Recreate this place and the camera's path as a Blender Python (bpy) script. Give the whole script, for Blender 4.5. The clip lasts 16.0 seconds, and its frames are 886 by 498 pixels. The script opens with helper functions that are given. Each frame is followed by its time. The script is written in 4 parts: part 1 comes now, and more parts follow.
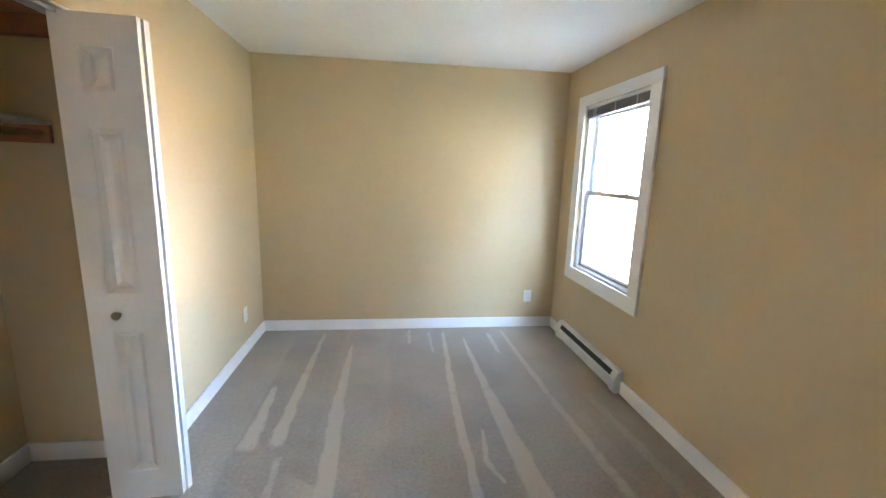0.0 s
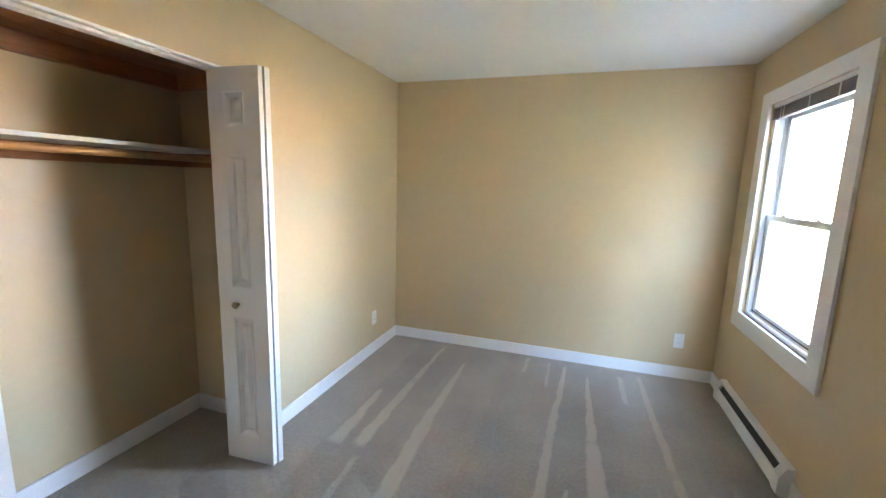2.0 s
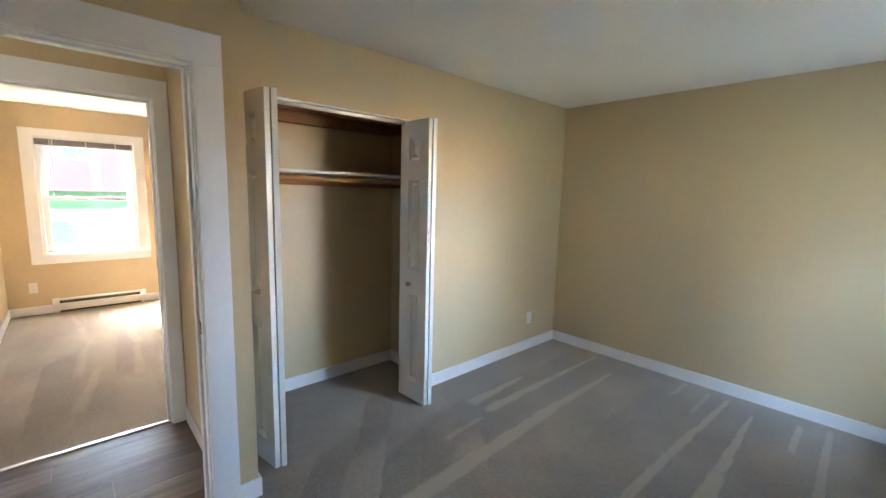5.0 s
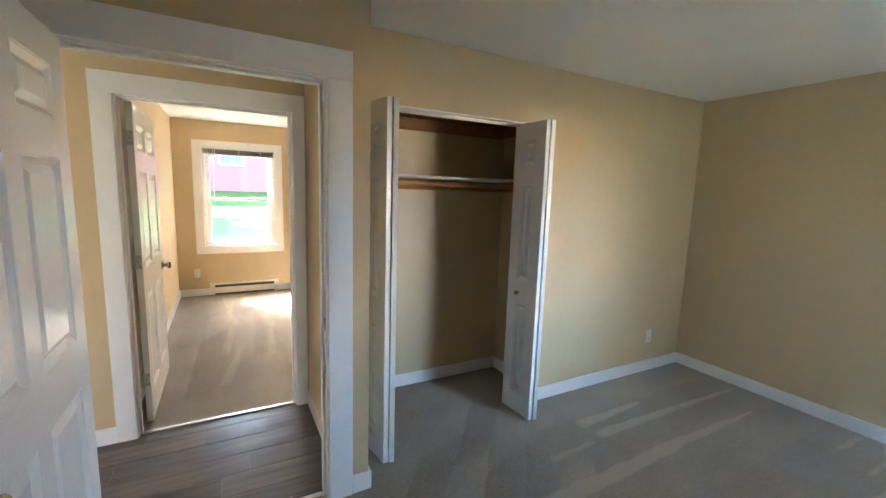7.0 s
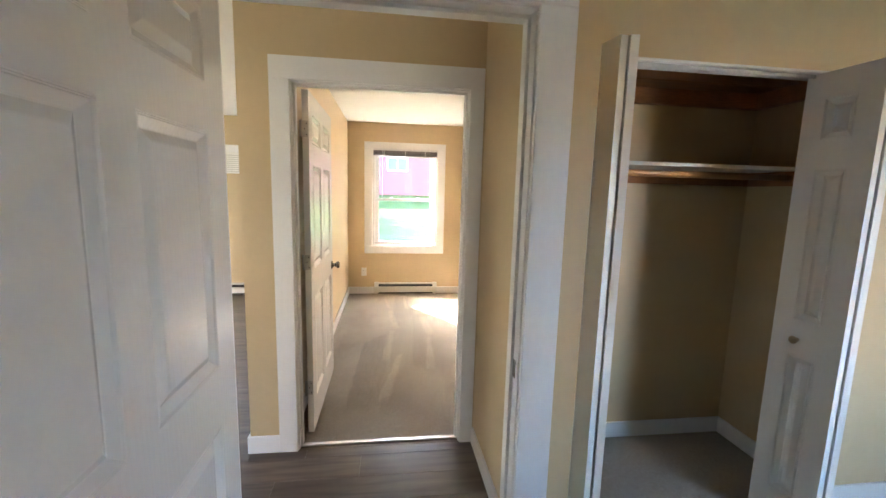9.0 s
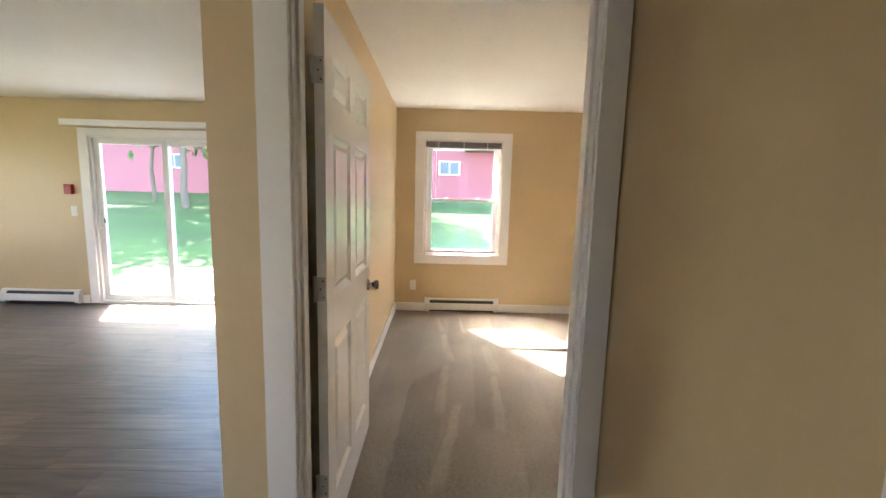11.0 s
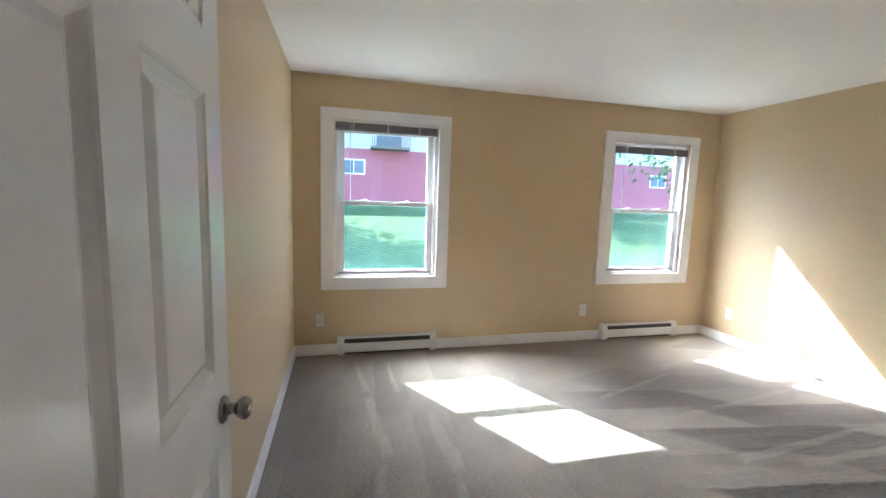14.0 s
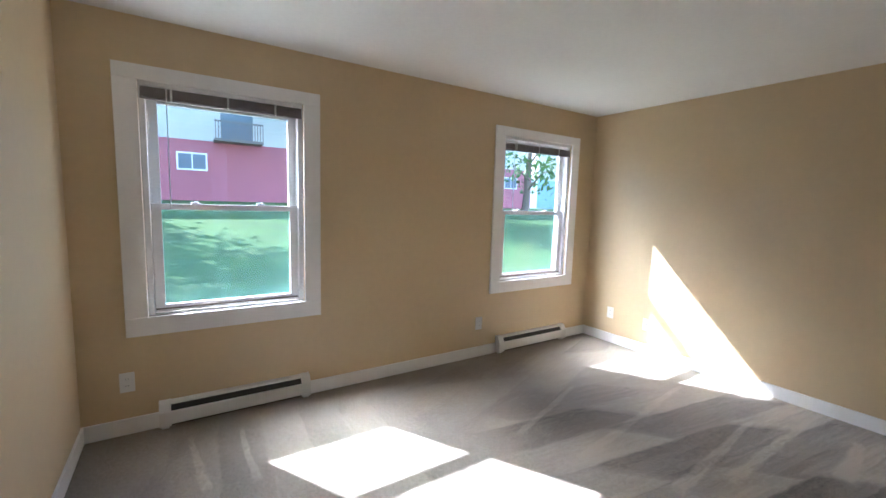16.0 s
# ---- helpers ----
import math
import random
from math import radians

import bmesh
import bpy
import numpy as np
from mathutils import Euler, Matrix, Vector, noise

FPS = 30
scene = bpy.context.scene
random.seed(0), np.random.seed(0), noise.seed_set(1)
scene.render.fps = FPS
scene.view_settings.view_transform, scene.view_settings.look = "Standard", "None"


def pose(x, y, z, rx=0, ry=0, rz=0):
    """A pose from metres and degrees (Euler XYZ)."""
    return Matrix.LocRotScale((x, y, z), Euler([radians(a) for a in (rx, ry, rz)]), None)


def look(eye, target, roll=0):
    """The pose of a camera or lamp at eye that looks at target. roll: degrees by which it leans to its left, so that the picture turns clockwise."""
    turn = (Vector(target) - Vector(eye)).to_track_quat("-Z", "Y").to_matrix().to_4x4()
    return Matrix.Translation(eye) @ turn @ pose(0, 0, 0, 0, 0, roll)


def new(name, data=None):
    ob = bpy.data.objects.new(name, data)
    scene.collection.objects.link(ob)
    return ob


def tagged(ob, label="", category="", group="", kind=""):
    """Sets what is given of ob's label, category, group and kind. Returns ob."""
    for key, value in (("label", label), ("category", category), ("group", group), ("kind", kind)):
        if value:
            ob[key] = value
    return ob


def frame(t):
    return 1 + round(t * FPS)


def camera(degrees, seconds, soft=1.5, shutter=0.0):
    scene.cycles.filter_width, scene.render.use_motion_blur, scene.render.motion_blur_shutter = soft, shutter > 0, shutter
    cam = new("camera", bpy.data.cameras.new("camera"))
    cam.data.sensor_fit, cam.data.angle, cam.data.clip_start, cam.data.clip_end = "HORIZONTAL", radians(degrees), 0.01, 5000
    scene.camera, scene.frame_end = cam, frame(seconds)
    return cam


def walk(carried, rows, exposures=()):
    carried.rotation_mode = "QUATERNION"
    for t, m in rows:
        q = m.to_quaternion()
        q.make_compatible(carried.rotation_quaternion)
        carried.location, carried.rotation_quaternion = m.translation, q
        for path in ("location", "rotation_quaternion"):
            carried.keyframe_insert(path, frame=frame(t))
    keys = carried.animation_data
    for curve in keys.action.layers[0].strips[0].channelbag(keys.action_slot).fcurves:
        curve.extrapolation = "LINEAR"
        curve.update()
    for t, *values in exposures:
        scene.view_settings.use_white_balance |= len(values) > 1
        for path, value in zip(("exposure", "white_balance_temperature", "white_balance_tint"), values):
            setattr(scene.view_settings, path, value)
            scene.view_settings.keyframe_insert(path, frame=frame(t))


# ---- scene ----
cam = camera(94.8, 16.0)
PATH = [
    (0, (-0.046, -0.008, 1.507), (0.21, 1.941, 1.137), 1.8),
    (0.5, (0.098, 0.013, 1.504), (0.083, 1.98, 1.139), 1.8),
    (1, (0.21, 0.077, 1.507), (-0.027, 2.031, 1.151), 1.8),
    (1.5, (0.308, 0.138, 1.525), (-0.1, 2.067, 1.19), 1.8),
    (2, (0.447, 0.161, 1.529), (-0.163, 2.039, 1.211), 1.7),
    (2.5, (0.607, 0.141, 1.53), (-0.192, 1.949, 1.222), 1.7),
    (3, (0.725, 0.075, 1.531), (-0.269, 1.785, 1.23), 1.7),
    (3.5, (0.845, 0.004, 1.536), (-0.317, 1.606, 1.246), 1.8),
    (4, (0.977, -0.03, 1.536), (-0.293, 1.49, 1.256), 1.7),
    (6.3, (1.17, -0.045, 1.561), (-0.478, 1.055, 1.288), 1.7),
    (6.5, (1.145, -0.045, 1.567), (-0.525, 1.021, 1.29), 1.8),
    (7, (1.037, -0.053, 1.565), (-0.706, 0.89, 1.289), 1.8),
    (7.5, (0.907, -0.064, 1.564), (-0.91, 0.724, 1.284), 1.7),
    (8, (0.747, -0.098, 1.554), (-1.135, 0.519, 1.277), 1.7),
    (8.5, (0.576, -0.1, 1.528), (-1.356, 0.337, 1.25), 1.5),
    (9, (0.366, -0.067, 1.501), (-1.597, 0.2, 1.224), 1.5),
    (9.2, (0.268, -0.046, 1.494), (-1.703, 0.158, 1.22), 1.5),
    (11.3, (-0.728, -0.131, 1.413), (-2.712, -0.107, 1.157), 1.5),
    (11.5, (-0.803, -0.142, 1.412), (-2.787, -0.113, 1.16), 1.6),
    (12, (-1.023, -0.174, 1.425), (-3.006, -0.148, 1.169), 1.6),
    (12.5, (-1.213, -0.199, 1.426), (-3.195, -0.133, 1.17), 1.7),
    (13, (-1.413, -0.217, 1.429), (-3.387, -0.016, 1.176), 1.8),
    (13.5, (-1.645, -0.212, 1.44), (-3.602, 0.115, 1.187), 1.9),
    (14, (-1.866, -0.234, 1.428), (-3.791, 0.252, 1.187), 1.9),
    (14.5, (-2.069, -0.225, 1.432), (-3.937, 0.451, 1.196), 1.8),
    (15, (-2.272, -0.19, 1.426), (-4.065, 0.666, 1.196), 1.8),
    (15.5, (-2.435, -0.142, 1.42), (-4.171, 0.826, 1.198), 1.7),
    (16, (-2.59, -0.112, 1.44), (-4.259, 0.968, 1.219), 1.7),
]
walk(cam, [(t, look(eye, target, roll)) for t, eye, target, roll in PATH], exposures=[(0, 5.85, 6450, 18), (3.5, 5.3, 6400, 17), (6.5, 4.8, 6350, 13), (9, 4.75, 6450, 14), (11.5, 3.95, 6300, 14), (12.5, 3.9, 5700, 11), (13, 3.8, 5350, 8), (14, 3.5, 5100, 9), (16, 3.05, 5100, 12)])
SKY, SUN = 0.15, 3.0
# vacuum strokes: from, to, half widths at both ends, strength
STREAKS = [
    (-0.64, 3.70, -0.66, 2.90, 0.015, 0.035, 0.6), (-0.66, 2.95, -0.67, 2.06, 0.03, 0.05, 0.9), (-0.84, 2.75, -0.81, 2.05, 0.02, 0.06, 0.8),
    (-0.37, 3.42, -0.38, 2.50, 0.012, 0.045, 0.9), (-0.38, 2.60, -0.33, 1.00, 0.045, 0.065, 0.9), (0.14, 3.72, 0.12, 3.40, 0.015, 0.02, 0.5),
    (0.32, 3.70, 0.32, 3.20, 0.012, 0.02, 0.4), (0.46, 3.68, 0.39, 2.52, 0.02, 0.03, 0.85), (0.39, 2.60, 0.37, 1.20, 0.03, 0.03, 0.75),
    (0.63, 3.54, 0.64, 2.55, 0.012, 0.04, 0.9), (0.64, 2.65, 0.70, 1.00, 0.04, 0.09, 0.95), (0.88, 3.62, 0.89, 3.15, 0.02, 0.025, 0.6),
    (1.03, 3.70, 1.06, 2.45, 0.02, 0.03, 0.65), (1.06, 2.50, 1.14, 1.10, 0.025, 0.05, 0.45), (1.34, 2.50, 1.42, 1.20, 0.03, 0.05, 0.25),
    (0.50, 2.15, 0.47, 1.85, 0.012, 0.02, 0.7), (0.47, 1.90, 0.53, 1.70, 0.02, 0.012, 0.7), (-0.63, 2.0, -0.60, 1.6, 0.02, 0.03, 0.4),
]
STREAKS_2 = [
    (-5.36, -0.11, -4.75, -0.05, 0.015, 0.03, 0.4), (-5.30, 0.16, -4.70, 0.18, 0.015, 0.03, 0.45), (-4.71, -0.04, -3.95, 0.02, 0.03, 0.05, 0.35),
    (-4.42, 0.35, -3.75, 0.38, 0.04, 0.06, 0.3), (-3.46, 3.61, -3.45, 2.30, 0.02, 0.05, 0.6), (-3.67, 3.20, -3.55, 1.95, 0.02, 0.05, 0.55),
    (-3.19, 3.50, -3.12, 2.85, 0.03, 0.06, 0.55), (-4.23, 3.40, -3.98, 1.72, 0.02, 0.04, 0.35), (-4.67, 2.56, -4.34, 1.60, 0.02, 0.03, 0.35),
    (-3.95, -0.02, -3.1, -0.08, 0.04, 0.05, 0.3), (-3.75, 0.36, -2.9, 0.30, 0.03, 0.05, 0.3), (-3.3, 0.06, -2.4, -0.1, 0.03, 0.05, 0.35),
]
# rows of strokes: angle, width, run, strength, offset, and the stretch of floor (x, y to x, y)
STROKES_2 = [
    (98, 0.27, 1.25, 0.85, 0.2, -4.75, 1.35, -2.0, 4.2), (3, 0.24, 1.5, 0.3, 0.0, -5.5, -0.7, -2.2, 1.3),
    (70, 0.3, 1.1, 0.45, 0.7, -5.6, 1.0, -4.5, 3.9), (96, 0.05, 0.8, 0.3, 0.4, -3.9, 1.6, -2.6, 4.2),
]

# ---- light ----
SUN_WAY = Vector((0.97, 0.56, -1.0)).normalized()
world = bpy.data.worlds.new("sky")
scene.world = world
world.use_nodes = True
wn = world.node_tree.nodes
sky = wn.new("ShaderNodeTexSky")
sky.sky_type = "NISHITA"
sky.sun_disc = False
sky.sun_elevation = math.asin(-SUN_WAY.z)
sky.sun_rotation = math.atan2(-SUN_WAY.x, -SUN_WAY.y)
wn["Background"].inputs["Strength"].default_value = SKY
world.node_tree.links.new(sky.outputs[0], wn["Background"].inputs["Color"])
sun_data = bpy.data.lights.new("sun", "SUN")
sun_data.energy, sun_data.angle, sun_data.color = SUN, radians(0.53), (1.0, 0.94, 0.86)
sun = new("sun", sun_data)
sun.matrix_world = look((-20, -12, 20), Vector((-20, -12, 20)) + SUN_WAY)


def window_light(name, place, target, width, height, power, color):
    """An added area lamp outside an opening, standing in for light from sky or yard."""
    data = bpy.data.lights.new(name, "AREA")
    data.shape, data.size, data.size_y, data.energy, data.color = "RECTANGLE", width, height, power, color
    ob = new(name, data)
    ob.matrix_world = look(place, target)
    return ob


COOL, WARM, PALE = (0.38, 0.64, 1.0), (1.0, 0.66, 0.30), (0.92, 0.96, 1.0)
# east yard: added lamps in place of open sky, a sunlit pale building and sky further south
window_light("skylight_first_window", (2.55, 2.95, 3.05), (0.6, 2.7, 0.0), 1.8, 1.1, 0.9, COOL)
window_light("yard_fill_first_window", (2.9, 2.95, -0.2), (0.2, 2.9, 2.1), 3.0, 0.7, 0.06, WARM)
window_light("east_sky_fill", (15.0, 18.4, 5.4), (1.6, 11.8, 1.6), 31.2, 5.0, 980.0, COOL)
window_light("east_yard_fill", (15.0, 18.4, 1.2), (1.6, 11.8, 1.3), 31.2, 2.4, 350.0, WARM)
window_light("south_east_sky_fill", (9.0, -8.0, 15.0), (1.6, 3.0, 1.5), 14.0, 9.0, 330.0, COOL)
# west yard: added lamps in place of skylight and light thrown up by the ground
for y in (0.19, 2.95):
    window_light("skylight_west_window", (-6.6, y, 3.05), (-4.6, y, 0.9), 1.4, 1.1, 0.45, PALE)
window_light("yard_fill_west", (-7.0, 1.5, -0.2), (-5.2, 1.5, 2.3), 6.0, 0.9, 8.5, (1.0, 0.90, 0.70))
window_light("west_sky_fill", (-22.0, 1.0, 11.5), (-5.6, 1.0, 1.4), 34.0, 7.0, 230.0, (0.72, 0.86, 1.0))
# added fill lamps behind unseen living room openings, to brighten the hall
window_light("living_room_fill", (-3.7, -6.9, 1.4), (-1.5, 0.0, 1.5), 1.2, 1.2, 0.8, (1.0, 0.84, 0.6))
window_light("living_room_fill", (1.9, -4.2, 1.4), (-1.9, -0.3, 1.3), 1.4, 1.2, 2.7, (1.0, 0.90, 0.78))
# added strip lamp hidden under the balcony slab, brightens the living room
window_light("patio_door_fill", (-7.1, -3.4, 2.35), (-5.2, -3.4, 0.9), 2.2, 0.24, 6.0, COOL)


# ---- materials ----
def material(name, base, rough=0.5, metal=0.0, vary=0.06, scale=6.0, bump=0.0, bump_scale=200.0, spec=0.5, stretch=(1, 1, 1)):
    """A plain surface with blotches at one scale, fine grain at another and a fine relief."""
    m = bpy.data.materials.new(name)
    m.use_nodes = True
    t = m.node_tree
    n, l = t.nodes, t.links
    b = n["Principled BSDF"]
    b.inputs["Roughness"].default_value, b.inputs["Metallic"].default_value = rough, metal
    b.inputs["Specular IOR Level"].default_value = spec
    co = n.new("ShaderNodeTexCoord")
    mp = n.new("ShaderNodeMapping")
    mp.inputs["Scale"].default_value = stretch
    l.new(co.outputs["Object"], mp.inputs["Vector"])
    big, fine = n.new("ShaderNodeTexNoise"), n.new("ShaderNodeTexNoise")
    big.inputs["Scale"].default_value, fine.inputs["Scale"].default_value = scale, scale * 17
    big.inputs["Detail"].default_value, fine.inputs["Detail"].default_value = 3, 2
    l.new(mp.outputs[0], big.inputs["Vector"])
    l.new(mp.outputs[0], fine.inputs["Vector"])
    add = n.new("ShaderNodeMath")
    add.operation = "ADD"
    l.new(big.outputs["Fac"], add.inputs[0])
    l.new(fine.outputs["Fac"], add.inputs[1])
    ramp = n.new("ShaderNodeValToRGB")
    ramp.color_ramp.elements[0].position, ramp.color_ramp.elements[1].position = 0.3, 0.7
    half = n.new("ShaderNodeMath")
    half.operation = "MULTIPLY"
    half.inputs[1].default_value = 0.5
    l.new(add.outputs[0], half.inputs[0])
    l.new(half.outputs[0], ramp.inputs[0])
    lo, hi = [max(0, c * (1 - vary)) for c in base], [min(1, c * (1 + vary)) for c in base]
    ramp.color_ramp.elements[0].color, ramp.color_ramp.elements[1].color = (*lo, 1), (*hi, 1)
    l.new(ramp.outputs[0], b.inputs["Base Color"])
    if bump:
        grain = n.new("ShaderNodeTexNoise")
        grain.inputs["Scale"].default_value, grain.inputs["Detail"].default_value = bump_scale, 3
        l.new(mp.outputs[0], grain.inputs["Vector"])
        bp = n.new("ShaderNodeBump")
        bp.inputs["Strength"].default_value, bp.inputs["Distance"].default_value = bump, 0.002
        l.new(grain.outputs["Fac"], bp.inputs["Height"])
        l.new(bp.outputs[0], b.inputs["Normal"])
    return m


WALL = material("wall_paint", (0.61, 0.468, 0.276), 0.42, vary=0.03, scale=1.3, bump=0.15, bump_scale=260)
CEIL = material("ceiling_paint", (0.84, 0.82, 0.78), 0.8, vary=0.03, scale=2.0, bump=0.35, bump_scale=140)
TRIM = material("trim_paint", (0.86, 0.85, 0.84), 0.32, vary=0.02, scale=3.0, bump=0.05, bump_scale=60)
VINYL_WHITE = material("white_vinyl", (0.80, 0.80, 0.80), 0.3, vary=0.02)
HEATER = material("heater_enamel", (0.78, 0.77, 0.74), 0.35, vary=0.02)
DARK = material("dark_slot", (0.03, 0.03, 0.032), 0.6, vary=0.2, scale=20)
PLATE = material("ivory_plastic", (0.78, 0.77, 0.74), 0.3, vary=0.01)
NICKEL = material("satin_nickel", (0.36, 0.33, 0.30), 0.24, 1.0, vary=0.08, scale=30)
STEEL = material("hinge_steel", (0.55, 0.54, 0.52), 0.42, 1.0, vary=0.12, scale=40)
BRASS = material("threshold_metal", (0.75, 0.73, 0.70), 0.3, 1.0, vary=0.08, scale=20)
KNOB_WOOD = material("wood_knob", (0.42, 0.33, 0.21), 0.45, vary=0.15, scale=30)
BLIND = material("blind_slat", (0.24, 0.21, 0.21), 0.45, vary=0.08, scale=8)
CORD = material("blind_cord", (0.75, 0.74, 0.72), 0.6)
WOOD = material("fir_wood", (0.36, 0.15, 0.05), 0.55, vary=0.35, scale=2.2, bump=0.2, bump_scale=40, stretch=(6, 0.6, 6))
ROD = material("dowel_wood", (0.50, 0.27, 0.10), 0.4, vary=0.2, scale=3.0, stretch=(6, 0.5, 6))
SHELF = material("shelf_paint", (0.74, 0.72, 0.69), 0.45, vary=0.03, scale=4)
RED = material("red_plastic", (0.35, 0.012, 0.018), 0.35, vary=0.08)
LAWN = material("lawn", (0.046, 0.105, 0.012), 0.9, vary=0.5, scale=0.5, bump=0.6, bump_scale=8)
CONCRETE = material("concrete", (0.42, 0.40, 0.37), 0.85, vary=0.12, scale=1.5, bump=0.3, bump_scale=60)
RED_SIDING = material("red_siding", (0.40, 0.135, 0.155), 0.75, vary=0.1, scale=0.6)
PALE_SIDING = material("pale_siding", (0.62, 0.60, 0.55), 0.75, vary=0.06, scale=0.5)
BLUE_SIDING = material("blue_siding", (0.30, 0.42, 0.52), 0.75, vary=0.08, scale=0.5)
ROOF = material("asphalt_shingle", (0.08, 0.075, 0.075), 0.9, vary=0.25, scale=2)
FAR_GLASS = material("far_window_glass", (0.17, 0.20, 0.23), 0.35, vary=0.2, scale=0.8, spec=0.15)
DECK = material("weathered_deck", (0.22, 0.19, 0.17), 0.8, vary=0.2, scale=3)
BARK = material("bark", (0.17, 0.13, 0.10), 0.9, vary=0.4, scale=5, bump=0.6, bump_scale=25, stretch=(1, 1, 0.25))
LEAF = material("leaves", (0.11, 0.19, 0.045), 0.6, vary=0.4, scale=1.2)


def door_paint():
    """Off-white semi-gloss paint over an embossed oak grain."""
    m = material("door_paint", (0.86, 0.85, 0.825), 0.27, vary=0.02, scale=3)
    t = m.node_tree
    n, l = t.nodes, t.links
    co, mp = n.new("ShaderNodeTexCoord"), n.new("ShaderNodeMapping")
    mp.inputs["Scale"].default_value, mp.inputs["Location"].default_value = (9, 9, 1.1), (-5.7, 0, -0.55)
    l.new(co.outputs["Object"], mp.inputs["Vector"])
    w = n.new("ShaderNodeTexWave")
    w.wave_type, w.rings_direction = "RINGS", "Y"
    w.inputs["Scale"].default_value, w.inputs["Distortion"].default_value = 2.2, 5.0
    w.inputs["Detail"].default_value, w.inputs["Detail Scale"].default_value = 3, 0.9
    l.new(mp.outputs[0], w.inputs["Vector"])
    bp = n.new("ShaderNodeBump")
    bp.inputs["Strength"].default_value, bp.inputs["Distance"].default_value = 0.06, 0.002
    l.new(w.outputs["Fac"], bp.inputs["Height"])
    l.new(bp.outputs[0], n["Principled BSDF"].inputs["Normal"])
    return m


DOOR = door_paint()


def glass_material():
    m = bpy.data.materials.new("window_glass")
    m.use_nodes = True
    b = m.node_tree.nodes["Principled BSDF"]
    b.inputs["Base Color"].default_value = (0.95, 0.98, 0.97, 1)
    b.inputs["Roughness"].default_value, b.inputs["IOR"].default_value = 0.0, 1.45
    b.inputs["Transmission Weight"].default_value = 1.0
    return m


GLASS = glass_material()


def screen_material():
    """Fine grey insect netting: mostly air."""
    m = bpy.data.materials.new("insect_netting")
    m.use_nodes = True
    n, l = m.node_tree.nodes, m.node_tree.links
    mix, clear, net = n.new("ShaderNodeMixShader"), n.new("ShaderNodeBsdfTransparent"), n.new("ShaderNodeBsdfDiffuse")
    net.inputs["Color"].default_value = (0.13, 0.24, 0.23, 1)
    mix.inputs[0].default_value = 0.18
    l.new(clear.outputs[0], mix.inputs[1])
    l.new(net.outputs[0], mix.inputs[2])
    l.new(mix.outputs[0], n["Material Output"].inputs["Surface"])
    return m


NETTING = screen_material()


def carpet(name, streaks, bands, base=0.56):
    """Low grey-beige pile: fibre speckle, soft nap blotches, and paler strokes where a vacuum laid the nap over."""
    m = bpy.data.materials.new(name)
    m.use_nodes = True
    t = m.node_tree
    n, l = t.nodes, t.links
    b = n["Principled BSDF"]
    b.inputs["Roughness"].default_value = 0.95
    b.inputs["Specular IOR Level"].default_value = 0.05
    b.inputs["Sheen Weight"].default_value = 0.3
    b.inputs["Sheen Roughness"].default_value = 0.5
    co = n.new("ShaderNodeTexCoord")

    def math_node(op, a, c=None, clamp=False):
        k = n.new("ShaderNodeMath")
        k.operation, k.use_clamp = op, clamp
        for i, v in enumerate((a, c)):
            if v is None:
                continue
            if isinstance(v, (int, float)):
                k.inputs[i].default_value = v
            else:
                l.new(v, k.inputs[i])
        return k.outputs[0]

    warp = n.new("ShaderNodeTexNoise")
    warp.inputs["Scale"].default_value, warp.inputs["Detail"].default_value = 7.0, 4
    l.new(co.outputs["Object"], warp.inputs["Vector"])
    off = n.new("ShaderNodeVectorMath")
    off.operation = "MULTIPLY_ADD"
    l.new(warp.outputs["Color"], off.inputs[0])
    off.inputs[1].default_value, off.inputs[2].default_value = (0.045, 0.045, 0), (-0.0225, -0.0225, 0)
    moved = n.new("ShaderNodeVectorMath")
    l.new(co.outputs["Object"], moved.inputs[0])
    l.new(off.outputs[0], moved.inputs[1])
    mask = None
    for x0, y0, x1, y1, w0, w1, power in streaks:
        d = Vector((x1 - x0, y1 - y0, 0))
        long = d.length
        d /= long
        rel = n.new("ShaderNodeVectorMath")
        rel.operation = "SUBTRACT"
        l.new(moved.outputs[0], rel.inputs[0])
        rel.inputs[1].default_value = (x0, y0, 0)
        along, across = n.new("ShaderNodeVectorMath"), n.new("ShaderNodeVectorMath")
        for node, way in ((along, d), (across, Vector((-d.y, d.x, 0)))):
            node.operation = "DOT_PRODUCT"
            l.new(rel.outputs[0], node.inputs[0])
            node.inputs[1].default_value = way
        s = math_node("DIVIDE", along.outputs["Value"], long)
        width = math_node("ADD", math_node("MULTIPLY", s, w1 - w0), w0)
        edge = math_node("SUBTRACT", 1.0, math_node("DIVIDE", math_node("ABSOLUTE", across.outputs["Value"]), width), True)
        edge = math_node("MULTIPLY", edge, 2.2, True)
        ends = math_node("MULTIPLY", math_node("MULTIPLY", s, 12.0, True), math_node("MULTIPLY", math_node("SUBTRACT", 1.0, s), 12.0, True))
        one = math_node("MULTIPLY", math_node("MULTIPLY", edge, ends), power)
        mask = one if mask is None else math_node("MAXIMUM", mask, one)
    worn = n.new("ShaderNodeTexNoise")
    worn.inputs["Scale"].default_value, worn.inputs["Detail"].default_value = 22, 6
    l.new(co.outputs["Object"], worn.inputs["Vector"])
    fray = math_node("MULTIPLY", math_node("SUBTRACT", worn.outputs["Fac"], 0.05), 1.7, True)
    wisps, long_way = n.new("ShaderNodeTexNoise"), n.new("ShaderNodeMapping")
    long_way.inputs["Scale"].default_value = (70.0, 2.2, 1.0)
    wisps.inputs["Scale"].default_value, wisps.inputs["Detail"].default_value = 1.0, 3
